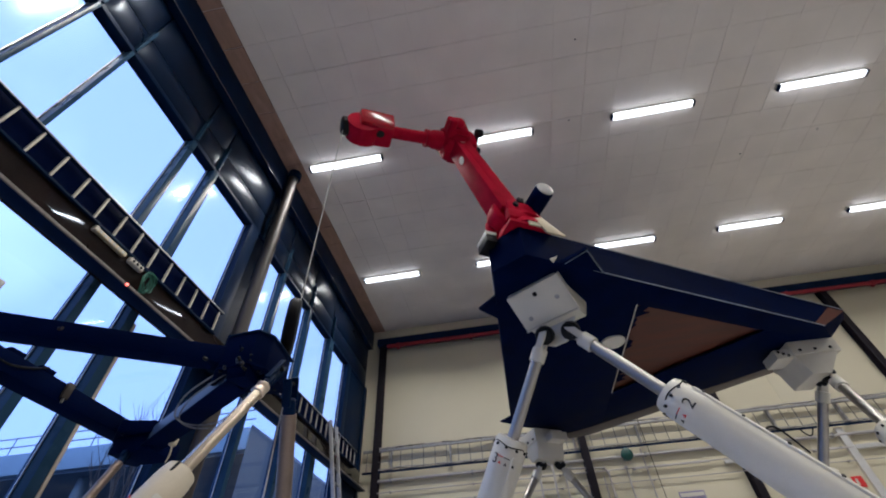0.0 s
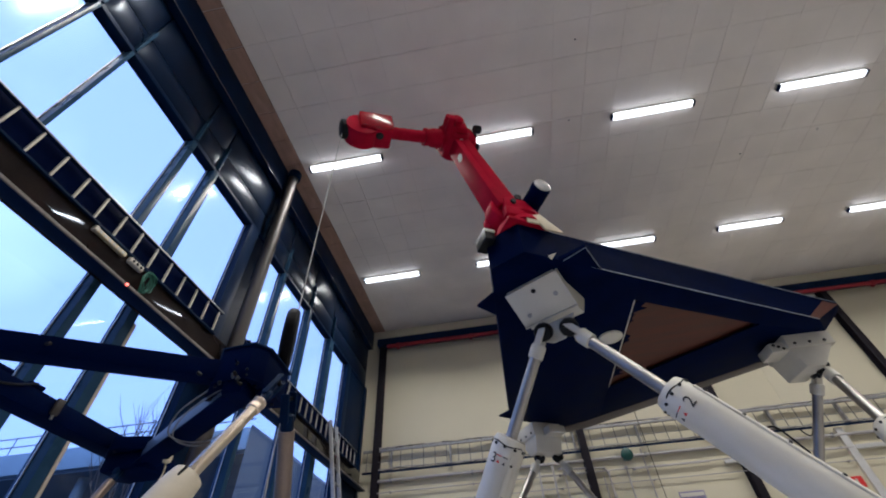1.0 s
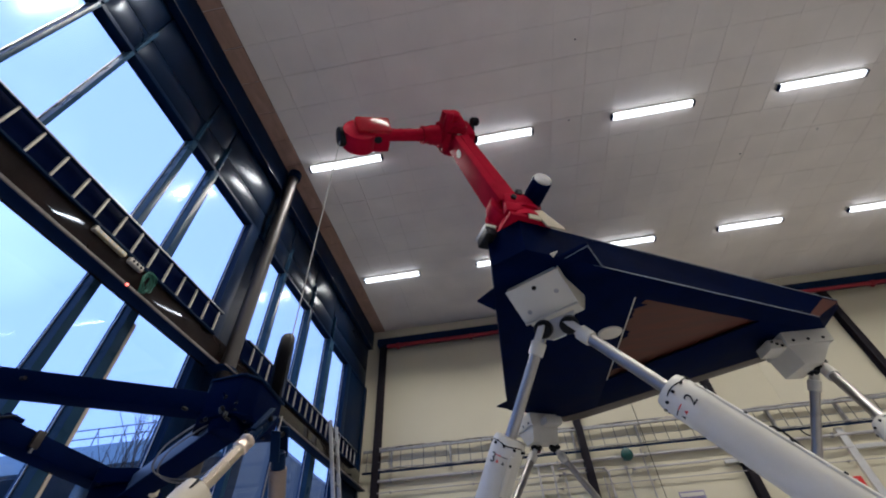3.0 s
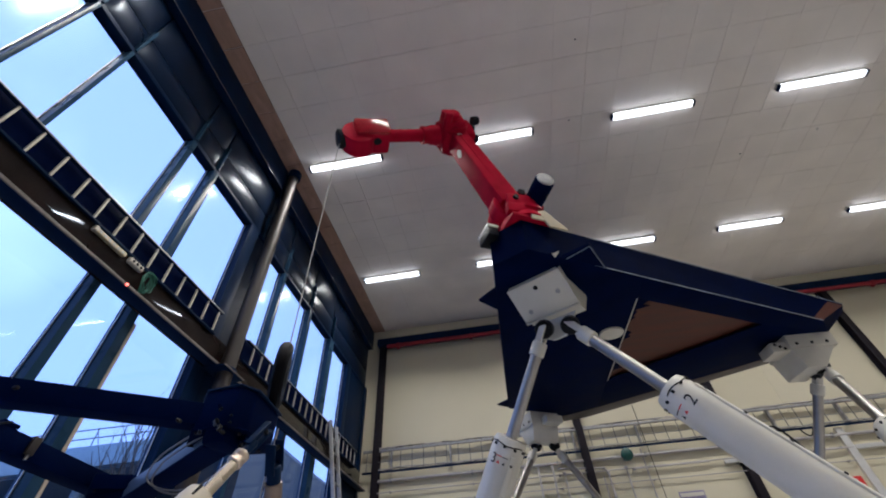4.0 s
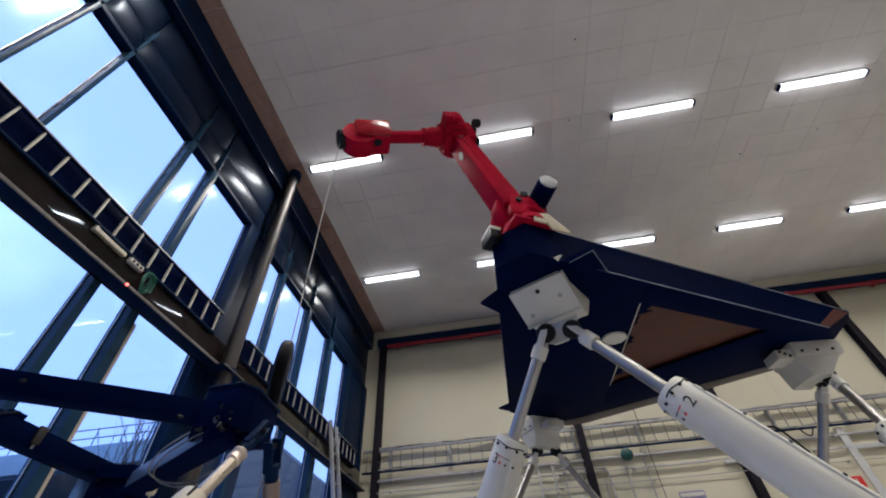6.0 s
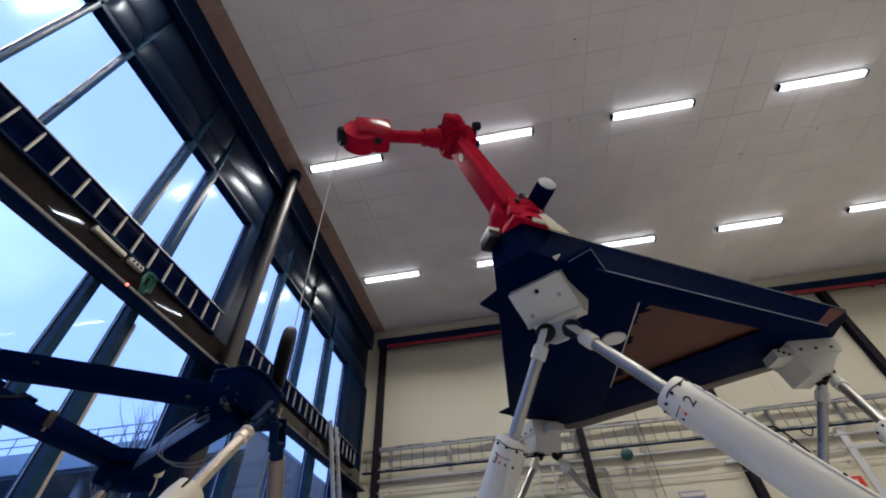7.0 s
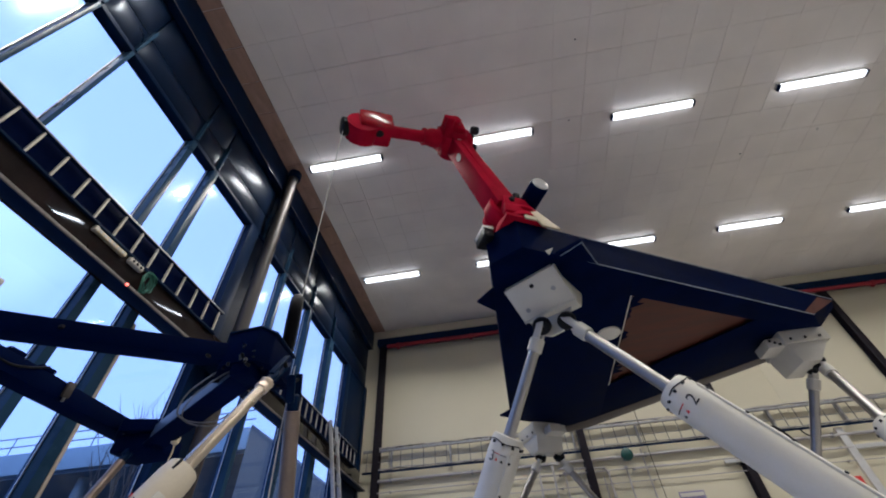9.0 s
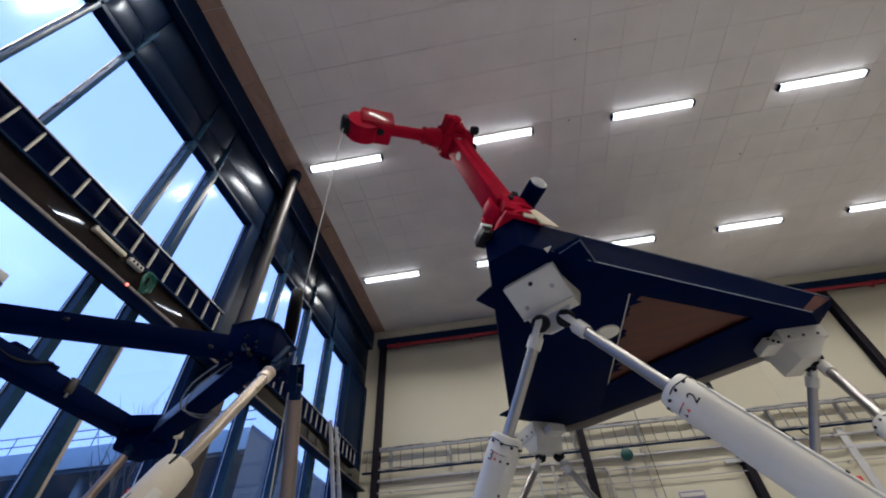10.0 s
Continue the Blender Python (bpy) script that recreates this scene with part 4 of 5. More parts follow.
V1, V2, V3 = (-1.77, 2.32), (-3.4, 3.45), (-3.3, 1.35)
beam(V1, V3, 0.065, 1.43, 1.56)
beam(V2, V3, 0.09, 1.445, 1.58)
TIE_END = (-1.7, 2.3)
# paler beam colour holds the sky light, the navy plate its shaded underside
beam(TIE_END, V2, 0.06, 1.315, 1.455, "tie_beam", M_TIE)
beam(TIE_END, V2, 0.085, 1.3, 1.313, "tie_shade_plate")
NODE = (-3.12, 3.24)
HEX = [math.pi / 3 * i + 0.3 for i in range(6)]
for v, wdt in ((V1, 0.21), (NODE, 0.27), (V3, 0.2)):
    x, y = v[0] - S0.x, v[1] - S0.y
    if v == V1:  # the near node: a broad plate with a cut corner
        out = [(x - 0.06, y - 0.11), (x + 0.17, y - 0.13), (x + 0.235, y - 0.03), (x + 0.21, y + 0.31), (x - 0.02, y + 0.28), (x - 0.22, y + 0.08)]
    else:
        out = [(x + wdt * math.cos(a), y + wdt * math.sin(a)) for a in HEX]
    nd = part("corner_node", prism(B(), out, -0.1, 0.0 if v == NODE else 0.13, bevel=0.012), M_NAVY, small)
    if v == V1:
        grown = [(x + (p - x) * 1.06, y + (q - y) * 1.06) for p, q in out]
        part("top_plate", prism(B(), grown, 0.131, 0.143, bevel=0.003), M_STEEL, nd)
        part("bottom_plate", prism(B(), grown, -0.115, -0.102, bevel=0.003), M_NAVY, nd)
    for p, q in out:
        part("bolt", lathe(B(), [(0.011, 0), (0.011, 0.012)], seg=8, m=pose(x + (p - x) * 0.8, y + (q - y) * 0.8, -0.116 if v == V1 else -0.101, 180, 0, 0)), M_POST, nd)
cl = part("clamp", box(B(), (-3.262 - S0.x, 2.44 - S0.y, -0.03), (-3.238 - S0.x, 2.5 - S0.y, 0.088), bevel=0.008), M_COLUMN, small, "bare metal clamp")
part("clamp_screw", rod(B(), (-3.25 - S0.x, 2.47 - S0.y, -0.06), (-3.25 - S0.x, 2.47 - S0.y, -0.03), 0.01, seg=10), M_DULL, cl)
for y, h in ((1.62, 0.04), (1.95, 0.035), (2.2, 0.03)):  # lugs and plates along the rear beam
    part("lug", box(B(), (-3.3 - S0.x, y - S0.y, 0.078), (-3.25 - S0.x, y + 0.12 - S0.y, 0.08 + h), bevel=0.012), M_NAVY, small)
drape = [(-3.24 - S0.x, 1.7 + 0.06 * i - S0.y, 0.1 - 0.1 * math.sin(math.pi * i / 9)) for i in range(10)]
part("beam_cable", sweep(B(), drape, 0.008, 6), M_BLACK, small, "black cable draped over the beam")
vb = part("valve_box", box(B(), (-3.05 - S0.x, 1.43 - S0.y, 0.061), (-2.95 - S0.x, 1.51 - S0.y, 0.2), bevel=0.012), M_BLACK, small, "small black valve box")
part("valve_cap", box(B(), (-3.055 - S0.x, 1.425 - S0.y, 0.2), (-2.955 - S0.x, 1.51 - S0.y, 0.27), bevel=0.015), M_CAPG, vb, "pale grey cap")
part("weld_plate", box(B(), (-2.605 - S0.x, 1.7 - S0.y, -0.01), (-2.575 - S0.x, 1.72 - S0.y, 0.008), bevel=0.003), M_POST, small, "small worn metal plate")
wm = Matrix.Translation((-1.59 - S0.x, 2.56 - S0.y, 0.4)) @ pose(0, 0, 0, 90, 0, 118)
bm = lathe(B(), [(0.17, -0.045), (0.215, -0.045), (0.235, -0.028), (0.242, 0), (0.235, 0.028), (0.215, 0.045), (0.17, 0.045)], seg=36, m=wm)
wh = part("wheel", bm, M_RUBBER, small, "black wheel standing on the frame")
part("hub", lathe(B(), [(0.06, -0.05), (0.06, 0.05)], seg=18, m=wm), M_BLACK, wh)

part("cord", sweep(B(), [(-1.46 - S0.x - 0.008 * math.sin(i), 2.5 - S0.y, -0.02 - 0.22 * i) for i in range(10)], 0.005, 6), M_ROPE, small, "thin pale cord hanging from the node")
rnd = random.Random(5)
for i in range(9):
    x, y = V1[0] - S0.x + rnd.uniform(-0.12, 0.2), V1[1] - S0.y + rnd.uniform(-0.2, 0.05)
    p = Vector((x, y, rnd.uniform(-0.2, -0.08)))
    part("fitting", lathe(B(), [(0.008, 0), (0.011, 0.005), (0.011, 0.025), (0.005, 0.035)], seg=8, m=Matrix.Translation(p) @ pose(0, 0, 0, rnd.uniform(60, 150), 0, rnd.uniform(-40, 40))), M_TIE if i % 7 == 0 else M_BLACK, small)
for i in range(10):  # valves and rings round the near node
    a, z = radians(rnd.uniform(-60, 15)), rnd.uniform(-0.15, -0.02)
    rr, k = rnd.uniform(0.006, 0.012), rnd.uniform(0.004, 0.014)
    m = pose(V1[0] - S0.x, V1[1] - S0.y, z, 0, 0, math.degrees(a)) @ pose(0.18, 0, 0, rnd.uniform(-25, 25), 90 + rnd.uniform(-30, 30), 0)
    part("fitting", lathe(B(), [(rr, 0), (rr, k), (rr * 0.7, k + 0.004), (rr * 0.7, k + 0.012), (rr, k + 0.016), (rr, k + 0.028), (rr * 0.5, k + 0.034)], seg=10, m=m), M_TIE if i % 7 == 0 else M_BLACK if i % 2 else M_NAVY, small)
part("joint_block", box(B(), (V1[0] - S0.x + 0.02, V1[1] - S0.y - 0.12, -0.2), (V1[0] - S0.x + 0.17, V1[1] - S0.y + 0.08, -0.1), bevel=0.03), M_NAVY, small)
part("joint_block", box(B(), (NODE[0] - S0.x - 0.16, NODE[1] - S0.y - 0.17, -0.24), (NODE[0] - S0.x + 0.24, NODE[1] - S0.y + 0.16, -0.1), bevel=0.03), M_NAVY, small)
for k in range(2):  # loops that leave the near node and come back below it
    ends = [Vector(v) for v in ((0.02, -0.06, -0.09), (-0.19, 0.03, -0.12), (-0.38, 0.12, -0.17), (-0.52, 0.26, -0.23), (-0.42, 0.32, -0.28), (-0.24, 0.34, -0.28), (-0.06, 0.28, -0.23))]
    ends = [v + Vector((0.02, 0.03, -0.015)) * k for v in ends]
    full = [ends[0]] + ends + [ends[-1]]
    pts = []
    for a, b, c, d in zip(full, full[1:], full[2:], full[3:]):
        for u in (0.0, 0.2, 0.4, 0.6, 0.8):
            pts.append(0.5 * (2 * b + (c - a) * u + (2 * a - 5 * b + 4 * c - d) * u * u + (3 * b - a - 3 * c + d) * u ** 3))
    part("hose", sweep(B(), pts, 0.0058, 8), M_DULL, small, "grey looping hose")
sn = part("sensor", lathe(B(), [(0.012, -0.05), (0.03, -0.04), (0.034, 0.0), (0.026, 0.045), (0.012, 0.055)], seg=18, m=Matrix.Translation((-2.72 - S0.x, 3.1 - S0.y, -0.17))), M_CAP, small, "small cream sensor")
part("sensor_wire", sweep(B(), [(-2.72 - S0.x + 0.012 * math.sin(i * 0.8), 3.1 - S0.y, -0.22 - 0.03 * i) for i in range(5)], 0.006, 6), M_CAP, sn)

SLEGS = {"1": ((-1.43, 2.25, 1.31 + CZ), (-1.92, 1.04)), "b": ((-1.40, 2.45, 1.25 + CZ), (-1.73, 3.82)), "c": ((-3.11, 3.11, 1.28 + CZ), (-3.07, 2.09))}
SMALL = {}
for num, (top, foot) in SLEGS.items():
    J, F = Vector(top), Vector((*foot, 0.2))
    a, r = actuator(num if num == "1" else "", 0.083, 1.9, 0.05 if num == "b" else 0.034, (J - F).length, 0, "small platform actuators", "white actuator with a slim chromed rod under the small platform", slim=True)
    SMALL[num] = (a, r, J, F)
    pd = thing("floor_joint", (F.x, F.y, 0), "dark steel floor joint of an actuator", "floor joint", group="small platform floor joints")
    part("plate", box(B(), (-0.2, -0.2, 0), (0.2, 0.2, 0.04), bevel=0.008), M_STEEL, pd)
    part("pedestal", lathe(B(), [(0.12, 0.04), (0.09, 0.09), (0.07, 0.12)]), M_STEEL, pd)


# ---- outdoors ----
solid("ground", box(B(), (-600, -600, -0.6), (600, 600, -0.25)), M_GROUND, "dark wet ground outside the hall", "ground", kind="structure")

bd = thing("neighbour_building", (0, 16.0, -0.25), "grey neighbouring building with a flat overhanging roof", "building")
part("roof", box(B(), (-30, 0, 7.6), (-10.62, 9, 8.5), bevel=0.05), M_FACADE, bd)
part("soffit", box(B(), (-29.8, 0.2, 7.5), (-10.7, 9, 7.6)), M_ROOF, bd)
part("wall", box(B(), (-30, 4.0, 0), (-19.6, 8.8, 7.5)), M_FACADE, bd)
part("gable", prism(B(), [(-10.6, 8.6), (-7.6, 6.4), (-7.6, 0), (-10.6, 0)], -3.2, 0.0, m=pose(0, 0, 0, 90, 0, 0)), M_GABLE, bd)
for x in (-18.6, -14.8, -11.0):
    part("column", rod(B(), (x, 1.0, 0), (x, 1.0, 7.5), 0.22), M_ROOF, bd)
for i in range(5):
    w = part("window", box(B(), (-29 + 1.9 * i, 3.94, 3.4), (-27.6 + 1.9 * i, 4.02, 6.6), bevel=0.02), M_ROOF, bd)
    part("window_pane", box(B(), (-28.9 + 1.9 * i, 3.92, 3.5), (-27.7 + 1.9 * i, 3.935, 6.5)), M_BAND, w)
for i in range(3):
    w = part("window", box(B(), (-10.3 + 0.9 * i, -0.06, 3.2), (-9.7 + 0.9 * i, 0.02, 5.4), bevel=0.02), M_ROOF, bd)
rl = thing("roof_railing", (0, 16.3, 8.25), "thin steel railing on the flat roof", "railing")
for z in (0.45, 0.85):
    part("rail", rod(B(), (-24, 0, z), (-10.7, 0, z), 0.03, seg=6), M_ROOF, rl)
for i in range(10):
    part("post", rod(B(), (-24 + 1.4 * i, 0, 0), (-24 + 1.4 * i, 0, 0.9), 0.025, seg=6), M_ROOF, rl)


def bare_tree(x, y, height, seed):
    """A leafless tree: a tapered trunk with branching limbs and many twigs."""
    rnd = random.Random(seed)
    t = thing("tree", (x, y, -0.25), "bare winter tree with fine dark twigs", "tree", group="bare trees")
    bm, tw = B(), B()

    def grow(p, d, length, r, depth):
        q = p + d * length
        rod(bm if depth < 3 else tw, p, q, r, r * 0.68, seg=6 if depth < 3 else 4)
        if depth == 5:
            return
        for _ in range((4, 3, 3, 2, 2)[depth]):
            nd = (d + Vector((rnd.uniform(-1, 1), rnd.uniform(-1, 1), rnd.uniform(-0.25, 0.75))) * 0.42).normalized()
            grow(p + d * length * rnd.uniform(0.6, 1.0), nd, length * rnd.uniform(0.62, 0.8), r * 0.6, depth + 1)

    grow(Vector((0, 0, 0)), Vector((0.03, 0, 1)).normalized(), height * 0.34, height * 0.0085, 0)
    part("trunk", bm, M_BARK, t)
    part("crown", tw, M_BARK, t, "fine bare twigs")


bare_tree(-13.7, 15.0, 11.0, 4)

# ladder leaning by the glazed wall
ld = thing("ladder", look((-2.75, 8.35, 0.0), (-3.62, 8.3, 4.72)), "aluminium ladder leaning on the glazed wall", "ladder")
LL = 4.78
for s in (-1, 1):
    part("stile", box(B(), (s * 0.2 - 0.03, -0.035, -LL), (s * 0.2 + 0.03, 0.035, 0), bevel=0.006), M_GALV, ld)
for i in range(16):
    part("rung", rod(B(), (-0.18, 0, -0.25 - 0.28 * i), (0.18, 0, -0.25 - 0.28 * i), 0.016, seg=10), M_GALV, ld)

# ---- small fittings on the end wall ----
al = thing("alarm_sounder", (2.56, YE - 0.26, 2.94 + CZ), "teal round alarm sounder below the cable tray", "alarm sounder")
part("body", lathe(B(), [(0.08, 0.0), (0.13, 0.02), (0.13, 0.09), (0.08, 0.12)], seg=24, m=pose(0, 0, 0, 90, 0, 0)), M_TEAL, al)
part("base", box(B(), (-0.05, 0.0, -0.05), (0.05, 0.258, 0.05), bevel=0.01), M_DULL, al)
nb = thing("notice", (3.68, YE - 0.012, 1.98 + CZ), "small lilac and white notice on the cream wall", "notice")
part("board", box(B(), (-0.26, -0.012, -0.2), (0.26, 0.01, 0.2), bevel=0.004), M_LILAC, nb)
part("header_bar", box(B(), (-0.24, -0.018, 0.1), (0.24, -0.012, 0.17)), M_WHITE, nb)
for k in range(3):
    part("print_bar", box(B(), (-0.2, -0.017, -0.12 + 0.07 * k), (0.08 + 0.04 * k, -0.012, -0.09 + 0.07 * k)), M_INK, nb)
fs = thing("fire_sign", (6.97, YE - 0.01, 3.27), "red fire equipment sign on the cream wall", "sign")
part("plate", box(B(), (-0.1, -0.012, -0.1), (0.1, 0.008, 0.1), bevel=0.004), M_INKR, fs)
part("symbol", prism(B(), [(-0.06, -0.06), (-0.01, -0.06), (-0.01, 0.06), (-0.06, 0.045)], 0.012, 0.016, m=pose(0, 0, 0, 90, 0, 0)), M_WHITE, fs)
for x, z1 in ((1.98, 2.62), (2.1, 2.66), (2.95, 3.1)):
    c = thing("conduit", (x, YE - 0.05, 0), "thin grey riser conduit on the cream wall", "conduit", group="riser conduits")
    part("pipe", rod(B(), (0, 0, 0), (0, 0, z1 + CZ), 0.015, seg=8), M_PVC, c)
    for k in range(4):
        part("clip", box(B(), (-0.03, -0.022, 0.8 + 0.8 * k), (0.03, 0.049, 0.83 + 0.8 * k)), M_DULL, c)
cb2 = thing("hanging_cable", (3.1, YE - 0.15, 0), "thin dark cable hanging from the crane beam", "cable")
part("cable", rod(B(), (0, 0, 0.4), (0, 0, 6.64 + CZ), 0.008, seg=6), M_BLACK, cb2)

for name, pts, r, m_, lab in (
        ("conduit", [(1.0, 4.05), (2.02, 3.98), (2.1, 3.9), (2.11, 3.4), (2.11, 0.3)], 0.02, M_PVC, "grey bent conduit on the cream wall"),
        ("conduit", [(2.51, 3.95), (2.5, 0.3)], 0.016, M_PVC, "thin grey riser conduit on the cream wall"),
        ("conduit", [(2.68, 3.9), (4.3, 3.9)], 0.016, M_PVC, "short grey conduit on the cream wall"),
        ("conduit", [(1.14, 3.95), (1.14, 0.3)], 0.014, M_PVC, "thin grey riser conduit on the cream wall"),
        ("conduit", [(6.5, 3.9), (7.28, 3.9)], 0.016, M_PVC, "short grey conduit on the cream wall")):
    c = thing(name, (0, YE - 0.07, 0), lab, "conduit", group="bent conduits")
    part("pipe", sweep(B(), [(x, 0, z) for x, z in pts], r, 10), m_, c)
    for x, z in pts[1:-1] or pts[:1]:
        part("clip", box(B(), (x - 0.03, -0.03, z - 0.02), (x + 0.03, 0.069, z + 0.02), bevel=0.004), m_, c)
for x0, x1, z0, z1 in ((7.15, 7.3, 0.4, 4.32), (7.32, 8.6, 3.86, 3.95), (4.6, 5.5, 3.82, 3.9)):
    tk = thing("cable_trunking", ((x0 + x1) / 2, YE, z0), "white plastic cable trunking on the cream wall", "trunking", group="wall trunking")
    w, h = (x1 - x0) / 2, z1 - z0
    part("channel", box(B(), (-w, -0.07, 0), (w, -0.001, h), bevel=0.006), M_WHITE, tk)
    part("cover", box(B(), (-w - 0.003, -0.082, 0.004), (w + 0.003, -0.071, h - 0.004), bevel=0.004), M_CAPG, tk)
loop = [(5.72 + 0.1 * i, -0.158, 4.4 + 0.1 * math.sin(i * 0.75) - 0.0125 * i * i) for i in range(7)]
bc = thing("black_cable", (0, YE, 0), "slack black cable looped over the wire tray", "cable")
part("cable", sweep(B(), loop, 0.022, 8), M_BLACK, bc)
part("cable", sweep(B(), [(6.4 + 0.045 * i, -0.16, 4.34 - 0.16 * math.sin(i * 0.5)) for i in range(7)], 0.014, 8), M_BLACK, bc)

sl = thing("fixed_ladder", (0.72, YE - 0.2, 0), "pale grey fixed ladder by the end wall", "ladder")
for x in (-0.16, 0.16):
    part("stile", box(B(), (x - 0.018, -0.03, 0), (x + 0.018, 0.03, 2.9 + CZ), bevel=0.006), M_PVC, sl)
for i in range(14):
    part("rung", box(B(), (-0.142, -0.016, 0.25 + 0.28 * i), (0.142, 0.016, 0.275 + 0.28 * i), bevel=0.005), M_PVC, sl)


# seconds, shift in metres and turn in degrees of the large platform
PLATFORM_ROWS = [
    (0.0, -0.000, 0.000, 0.000, -0.00, 0.00, -0.00),
    (0.5, -0.009, -0.015, 0.047, 0.44, -0.35, 0.05),
    (1.0, -0.015, -0.021, 0.092, 1.00, -0.55, 0.05),
    (1.5, -0.021, -0.043, 0.129, 1.63, -0.63, 0.25),
    (2.0, -0.018, -0.048, 0.153, 2.09, -0.44, 0.27),
    (2.5, -0.019, -0.057, 0.171, 2.63, -0.16, 0.34),
    (4.0, 0.002, -0.064, 0.157, 3.38, 1.19, 0.49),
    (4.5, 0.011, -0.058, 0.137, 3.40, 1.68, 0.53),
    (5.0, 0.010, -0.059, 0.107, 3.18, 1.91, 0.58),
    (5.5, 0.016, -0.054, 0.083, 3.16, 2.05, 0.61),
    (7.0, 0.010, -0.040, 0.056, 1.91, 1.13, 0.44),
    (7.5, 0.007, -0.015, 0.080, 1.25, 0.69, 0.20),
    (8.0, -0.001, -0.010, 0.098, 0.71, -0.08, 0.14),
    (8.5, -0.001, 0.011, 0.141, 0.26, -0.48, -0.09),
    (9.0, -0.001, 0.031, 0.174, -0.15, -0.84, -0.23),
    (9.5, -0.001, 0.043, 0.201, -0.47, -0.91, -0.34),
    (10.0, -0.009, 0.026, 0.198, -0.49, -1.05, -0.26),
]
# seconds and joint angles in degrees of the robot: turn, upper arm, forearm, wrist bend, wrist roll
ROBOT_ROWS = [
    (0.0, 0.00, 68.10, -10.40, 0.00, 0.00),
    (0.5, -0.88, 68.75, -11.18, 0.00, 0.00),
    (1.0, -1.34, 69.41, -12.58, 0.00, 0.00),
    (1.5, -2.73, 69.50, -13.69, 0.00, 0.00),
    (2.0, -3.18, 68.99, -15.50, 0.00, 0.00),
    (2.5, -4.17, 68.49, -16.83, 0.00, 0.00),
    (4.0, -6.52, 65.81, -18.23, 0.00, 0.00),
    (4.5, -6.56, 64.76, -19.01, 0.00, 0.00),
    (5.0, -6.64, 64.46, -19.25, 0.00, 0.00),
    (5.5, -6.99, 64.16, -18.24, 0.00, 0.00),
    (7.0, -4.94, 65.71, -15.88, 0.00, 0.00),
    (7.5, -3.19, 66.22, -14.85, 0.00, 0.00),
    (8.0, -1.80, 67.45, -14.14, 0.00, 0.00),
    (8.5, -0.65, 67.71, -13.28, 0.00, 0.00),
    (9.0, 0.42, 68.00, -12.72, 0.00, 0.00),
    (9.5, 1.00, 67.82, -12.19, 0.00, 0.00),
    (10.0, 0.92, 68.71, -12.15, 0.00, 0.00),
]
# seconds, shift in metres and turn in degrees of the small platform
SMALL_ROWS = [
    (0.0, 0.000, -0.000, -0.000, -0.00, -0.00, -0.00),
    (0.5, 0.002, 0.002, -0.052, -0.11, -0.36, 0.16),
    (1.0, 0.021, -0.022, -0.120, -0.70, -0.51, -0.20),
    (1.5, 0.023, -0.023, -0.182, -0.95, -0.78, -0.19),
    (2.0, 0.017, -0.017, -0.238, -1.25, -0.88, -0.12),
    (2.5, 0.022, -0.024, -0.296, -1.47, -0.83, -0.25),
    (4.0, 0.013, -0.022, -0.413, -1.71, 0.54, -0.32),
    (4.5, 0.014, -0.023, -0.431, -1.45, 1.15, -0.33),
    (5.0, -0.003, -0.002, -0.425, -1.22, 1.62, 0.02),
    (5.5, -0.013, 0.007, -0.407, -1.11, 2.15, 0.14),
    (7.0, -0.017, 0.011, -0.257, -0.34, 2.09, 0.11),
    (7.5, -0.005, 0.006, -0.177, 0.70, 1.26, 0.22),
    (8.0, 0.014, -0.010, -0.109, 0.86, 0.56, 0.09),
    (8.5, 0.033, -0.021, -0.045, 1.20, -0.14, 0.25),
    (9.0, 0.028, -0.020, 0.010, 0.39, -0.67, 0.00),
    (9.5, 0.020, -0.017, 0.053, 0.12, -1.12, -0.11),
    (10.0, 0.027, -0.026, 0.072, -0.03, -1.64, -0.33),
]
# turn of each actuator round its own axis, in degrees
SPIN = {"2": -10, "3": -25, "s1": 0}


# ---- what moves ----
def turned(v):
    return pose(*v)


FRONT = Vector((-0.35, -1.0, -0.1))  # the side of the actuators that carries the writing


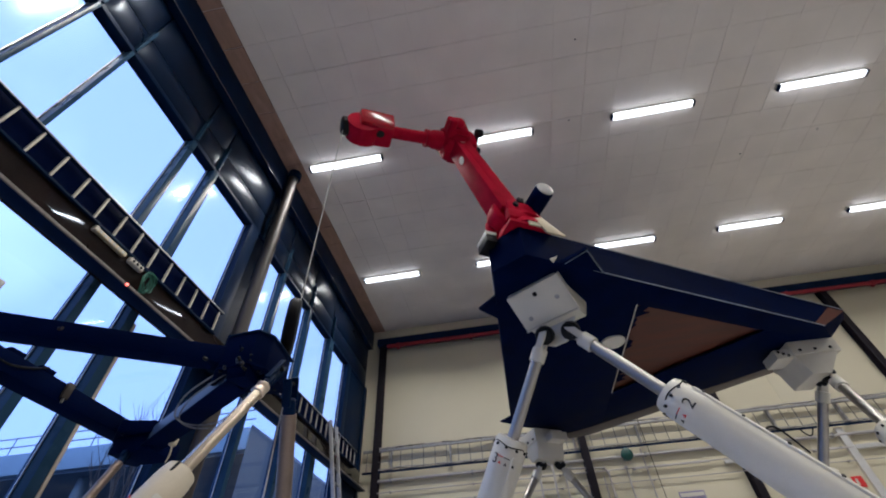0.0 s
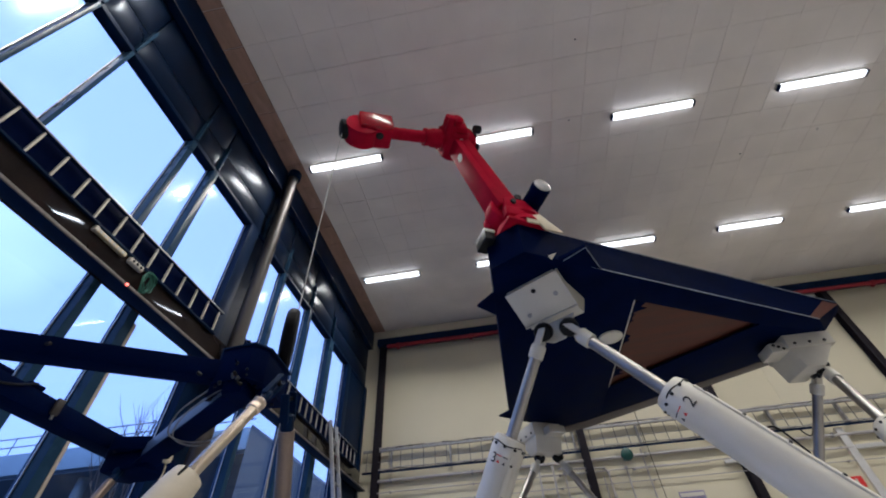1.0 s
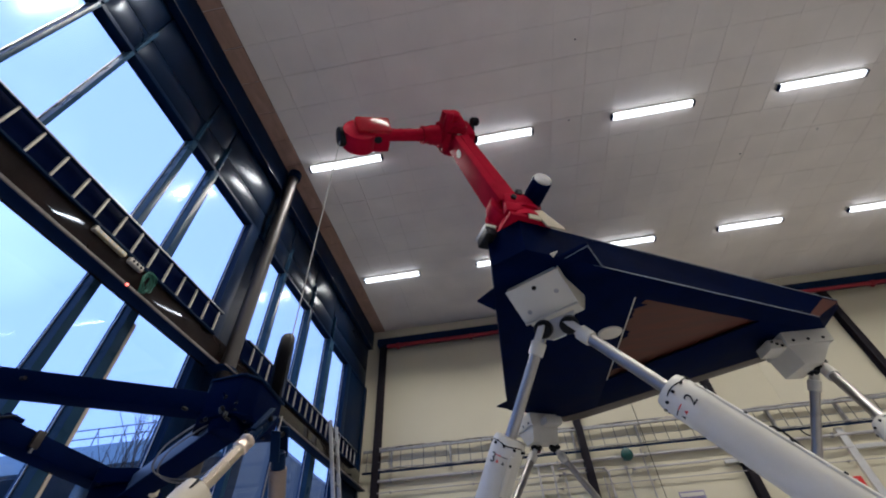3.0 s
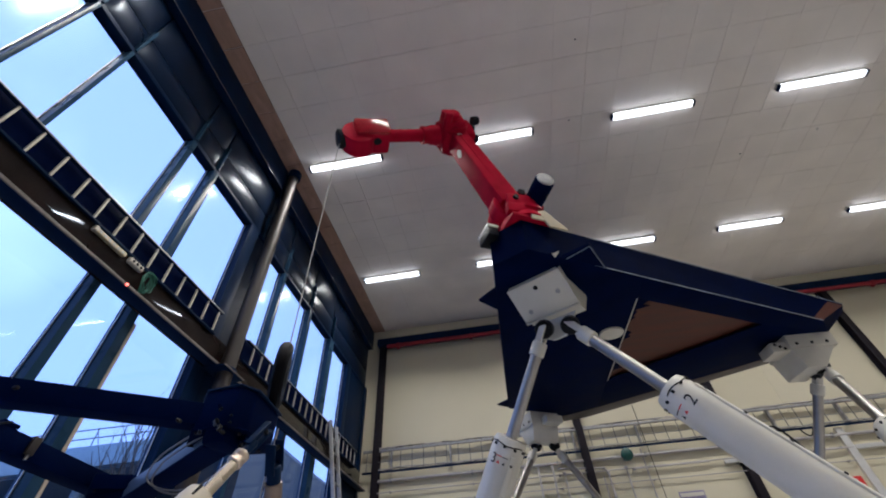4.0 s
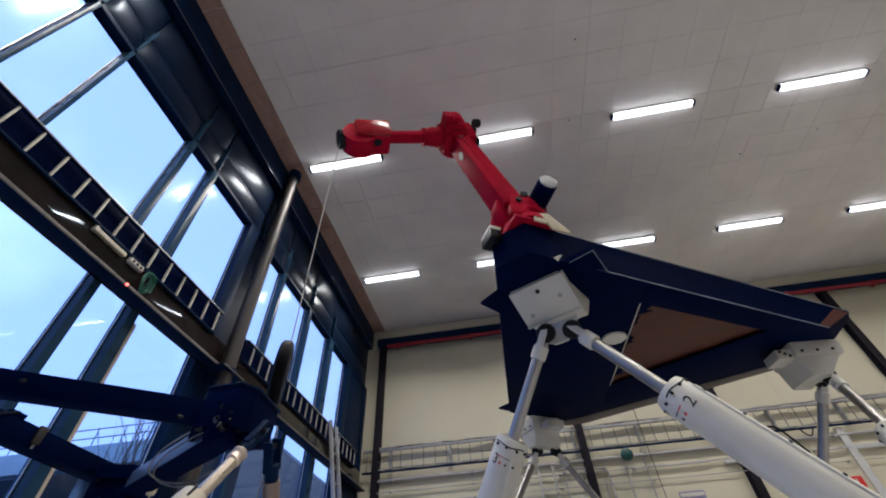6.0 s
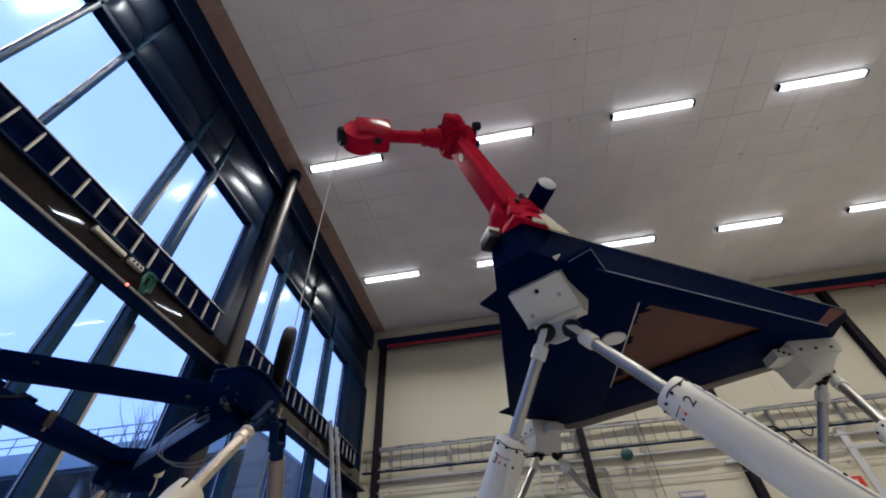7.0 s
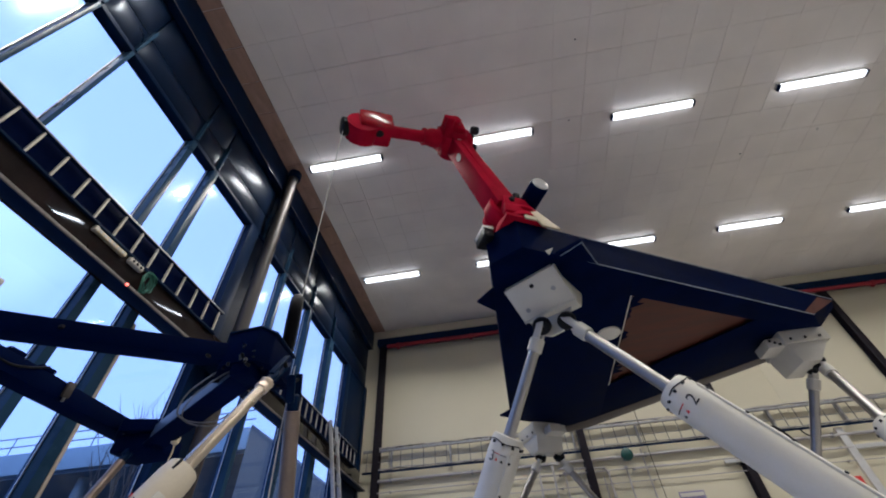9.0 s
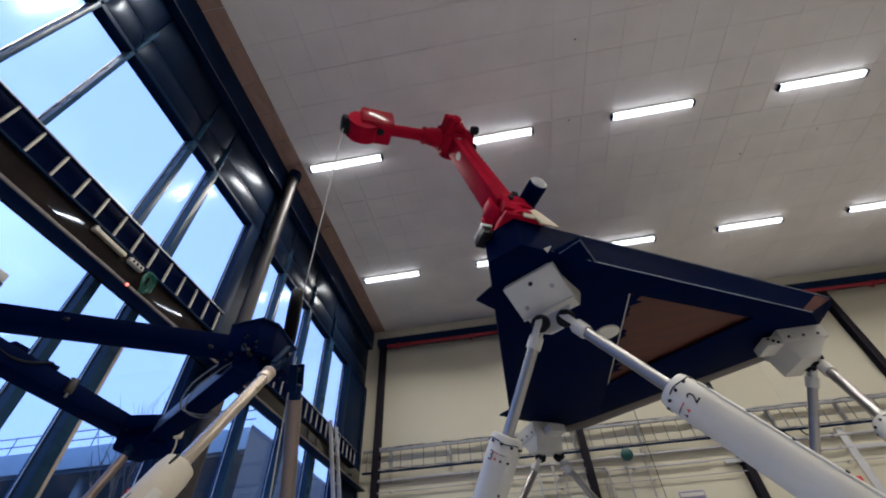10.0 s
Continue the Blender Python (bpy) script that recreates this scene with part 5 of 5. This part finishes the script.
def aim(F, J, spin=0.0):
    """The pose of an actuator that stands in F and points at J."""
    z = (J - F).normalized()
    x = (FRONT - z * FRONT.dot(z)).normalized()
    y = z.cross(x)
    return Matrix(((x.x, y.x, z.x, F.x), (x.y, y.y, z.y, F.y), (x.z, y.z, z.z, F.z), (0, 0, 0, 1))) @ pose(0, 0, 0, 0, 0, spin)


def motions():
    plat = {t: Matrix.Translation(P0) @ turned(v) for t, *v in PLATFORM_ROWS}
    rest = plat[0.0].inverted()
    walk(platform, list(plat.items()))
    for num, (a, r, J, F) in BIG.items():
        rows, slide = [], []
        for t, m in plat.items():
            j = m @ (Matrix.Translation(P0).inverted() @ J)
            rows.append((t, aim(F, j, SPIN.get(num, 0))))
            slide.append((t, pose(0, 0, (j - F).length)))
        walk(a, rows)
        walk(r, slide)
    seat = Matrix.Translation(R0 - P0) @ pose(0, 0, 0, 0, 0, ROBOT_AZ)
    walk(robot, [(t, m @ seat) for t, m in plat.items()])
    up, fo, wr, tu, ro = [], [], [], [], []
    for t, q1, q2, q3, q5, q6 in ROBOT_ROWS:
        y = pose(0, 0, 0, 0, 0, q1)
        u = y @ Matrix.Translation(SH) @ pose(0, 0, 0, 0, -q2, 0)
        f = u @ Matrix.Translation((L_UP, 0, 0)) @ pose(0, 0, 0, 0, q2 - q3, 0)
        w = f @ Matrix.Translation((L_FO, 0, 0)) @ pose(0, 0, 0, q6, 0, 0) @ pose(0, 0, 0, 0, q5, 0)
        up.append((t, u)), fo.append((t, f)), wr.append((t, w)), tu.append((t, y))
        tip = plat[t] @ seat @ w @ Vector((0.03, 0, -0.09))
        ro.append((t, Matrix.Translation(tip)))
    for ob, rows in ((upper, up), (fore, fo), (wrist, wr), (turret, tu), (rope, ro)):
        walk(ob, rows)
    sm = {t: Matrix.Translation(S0) @ turned(v) for t, *v in SMALL_ROWS}
    walk(small, list(sm.items()))
    for num, (a, r, J, F) in SMALL.items():
        rows, slide = [], []
        for t, m in sm.items():
            j = m @ (Matrix.Translation(S0).inverted() @ J)
            rows.append((t, aim(F, j, SPIN.get("s" + num, 0))))
            slide.append((t, pose(0, 0, (j - F).length)))
        walk(a, rows)
        walk(r, slide)


motions()
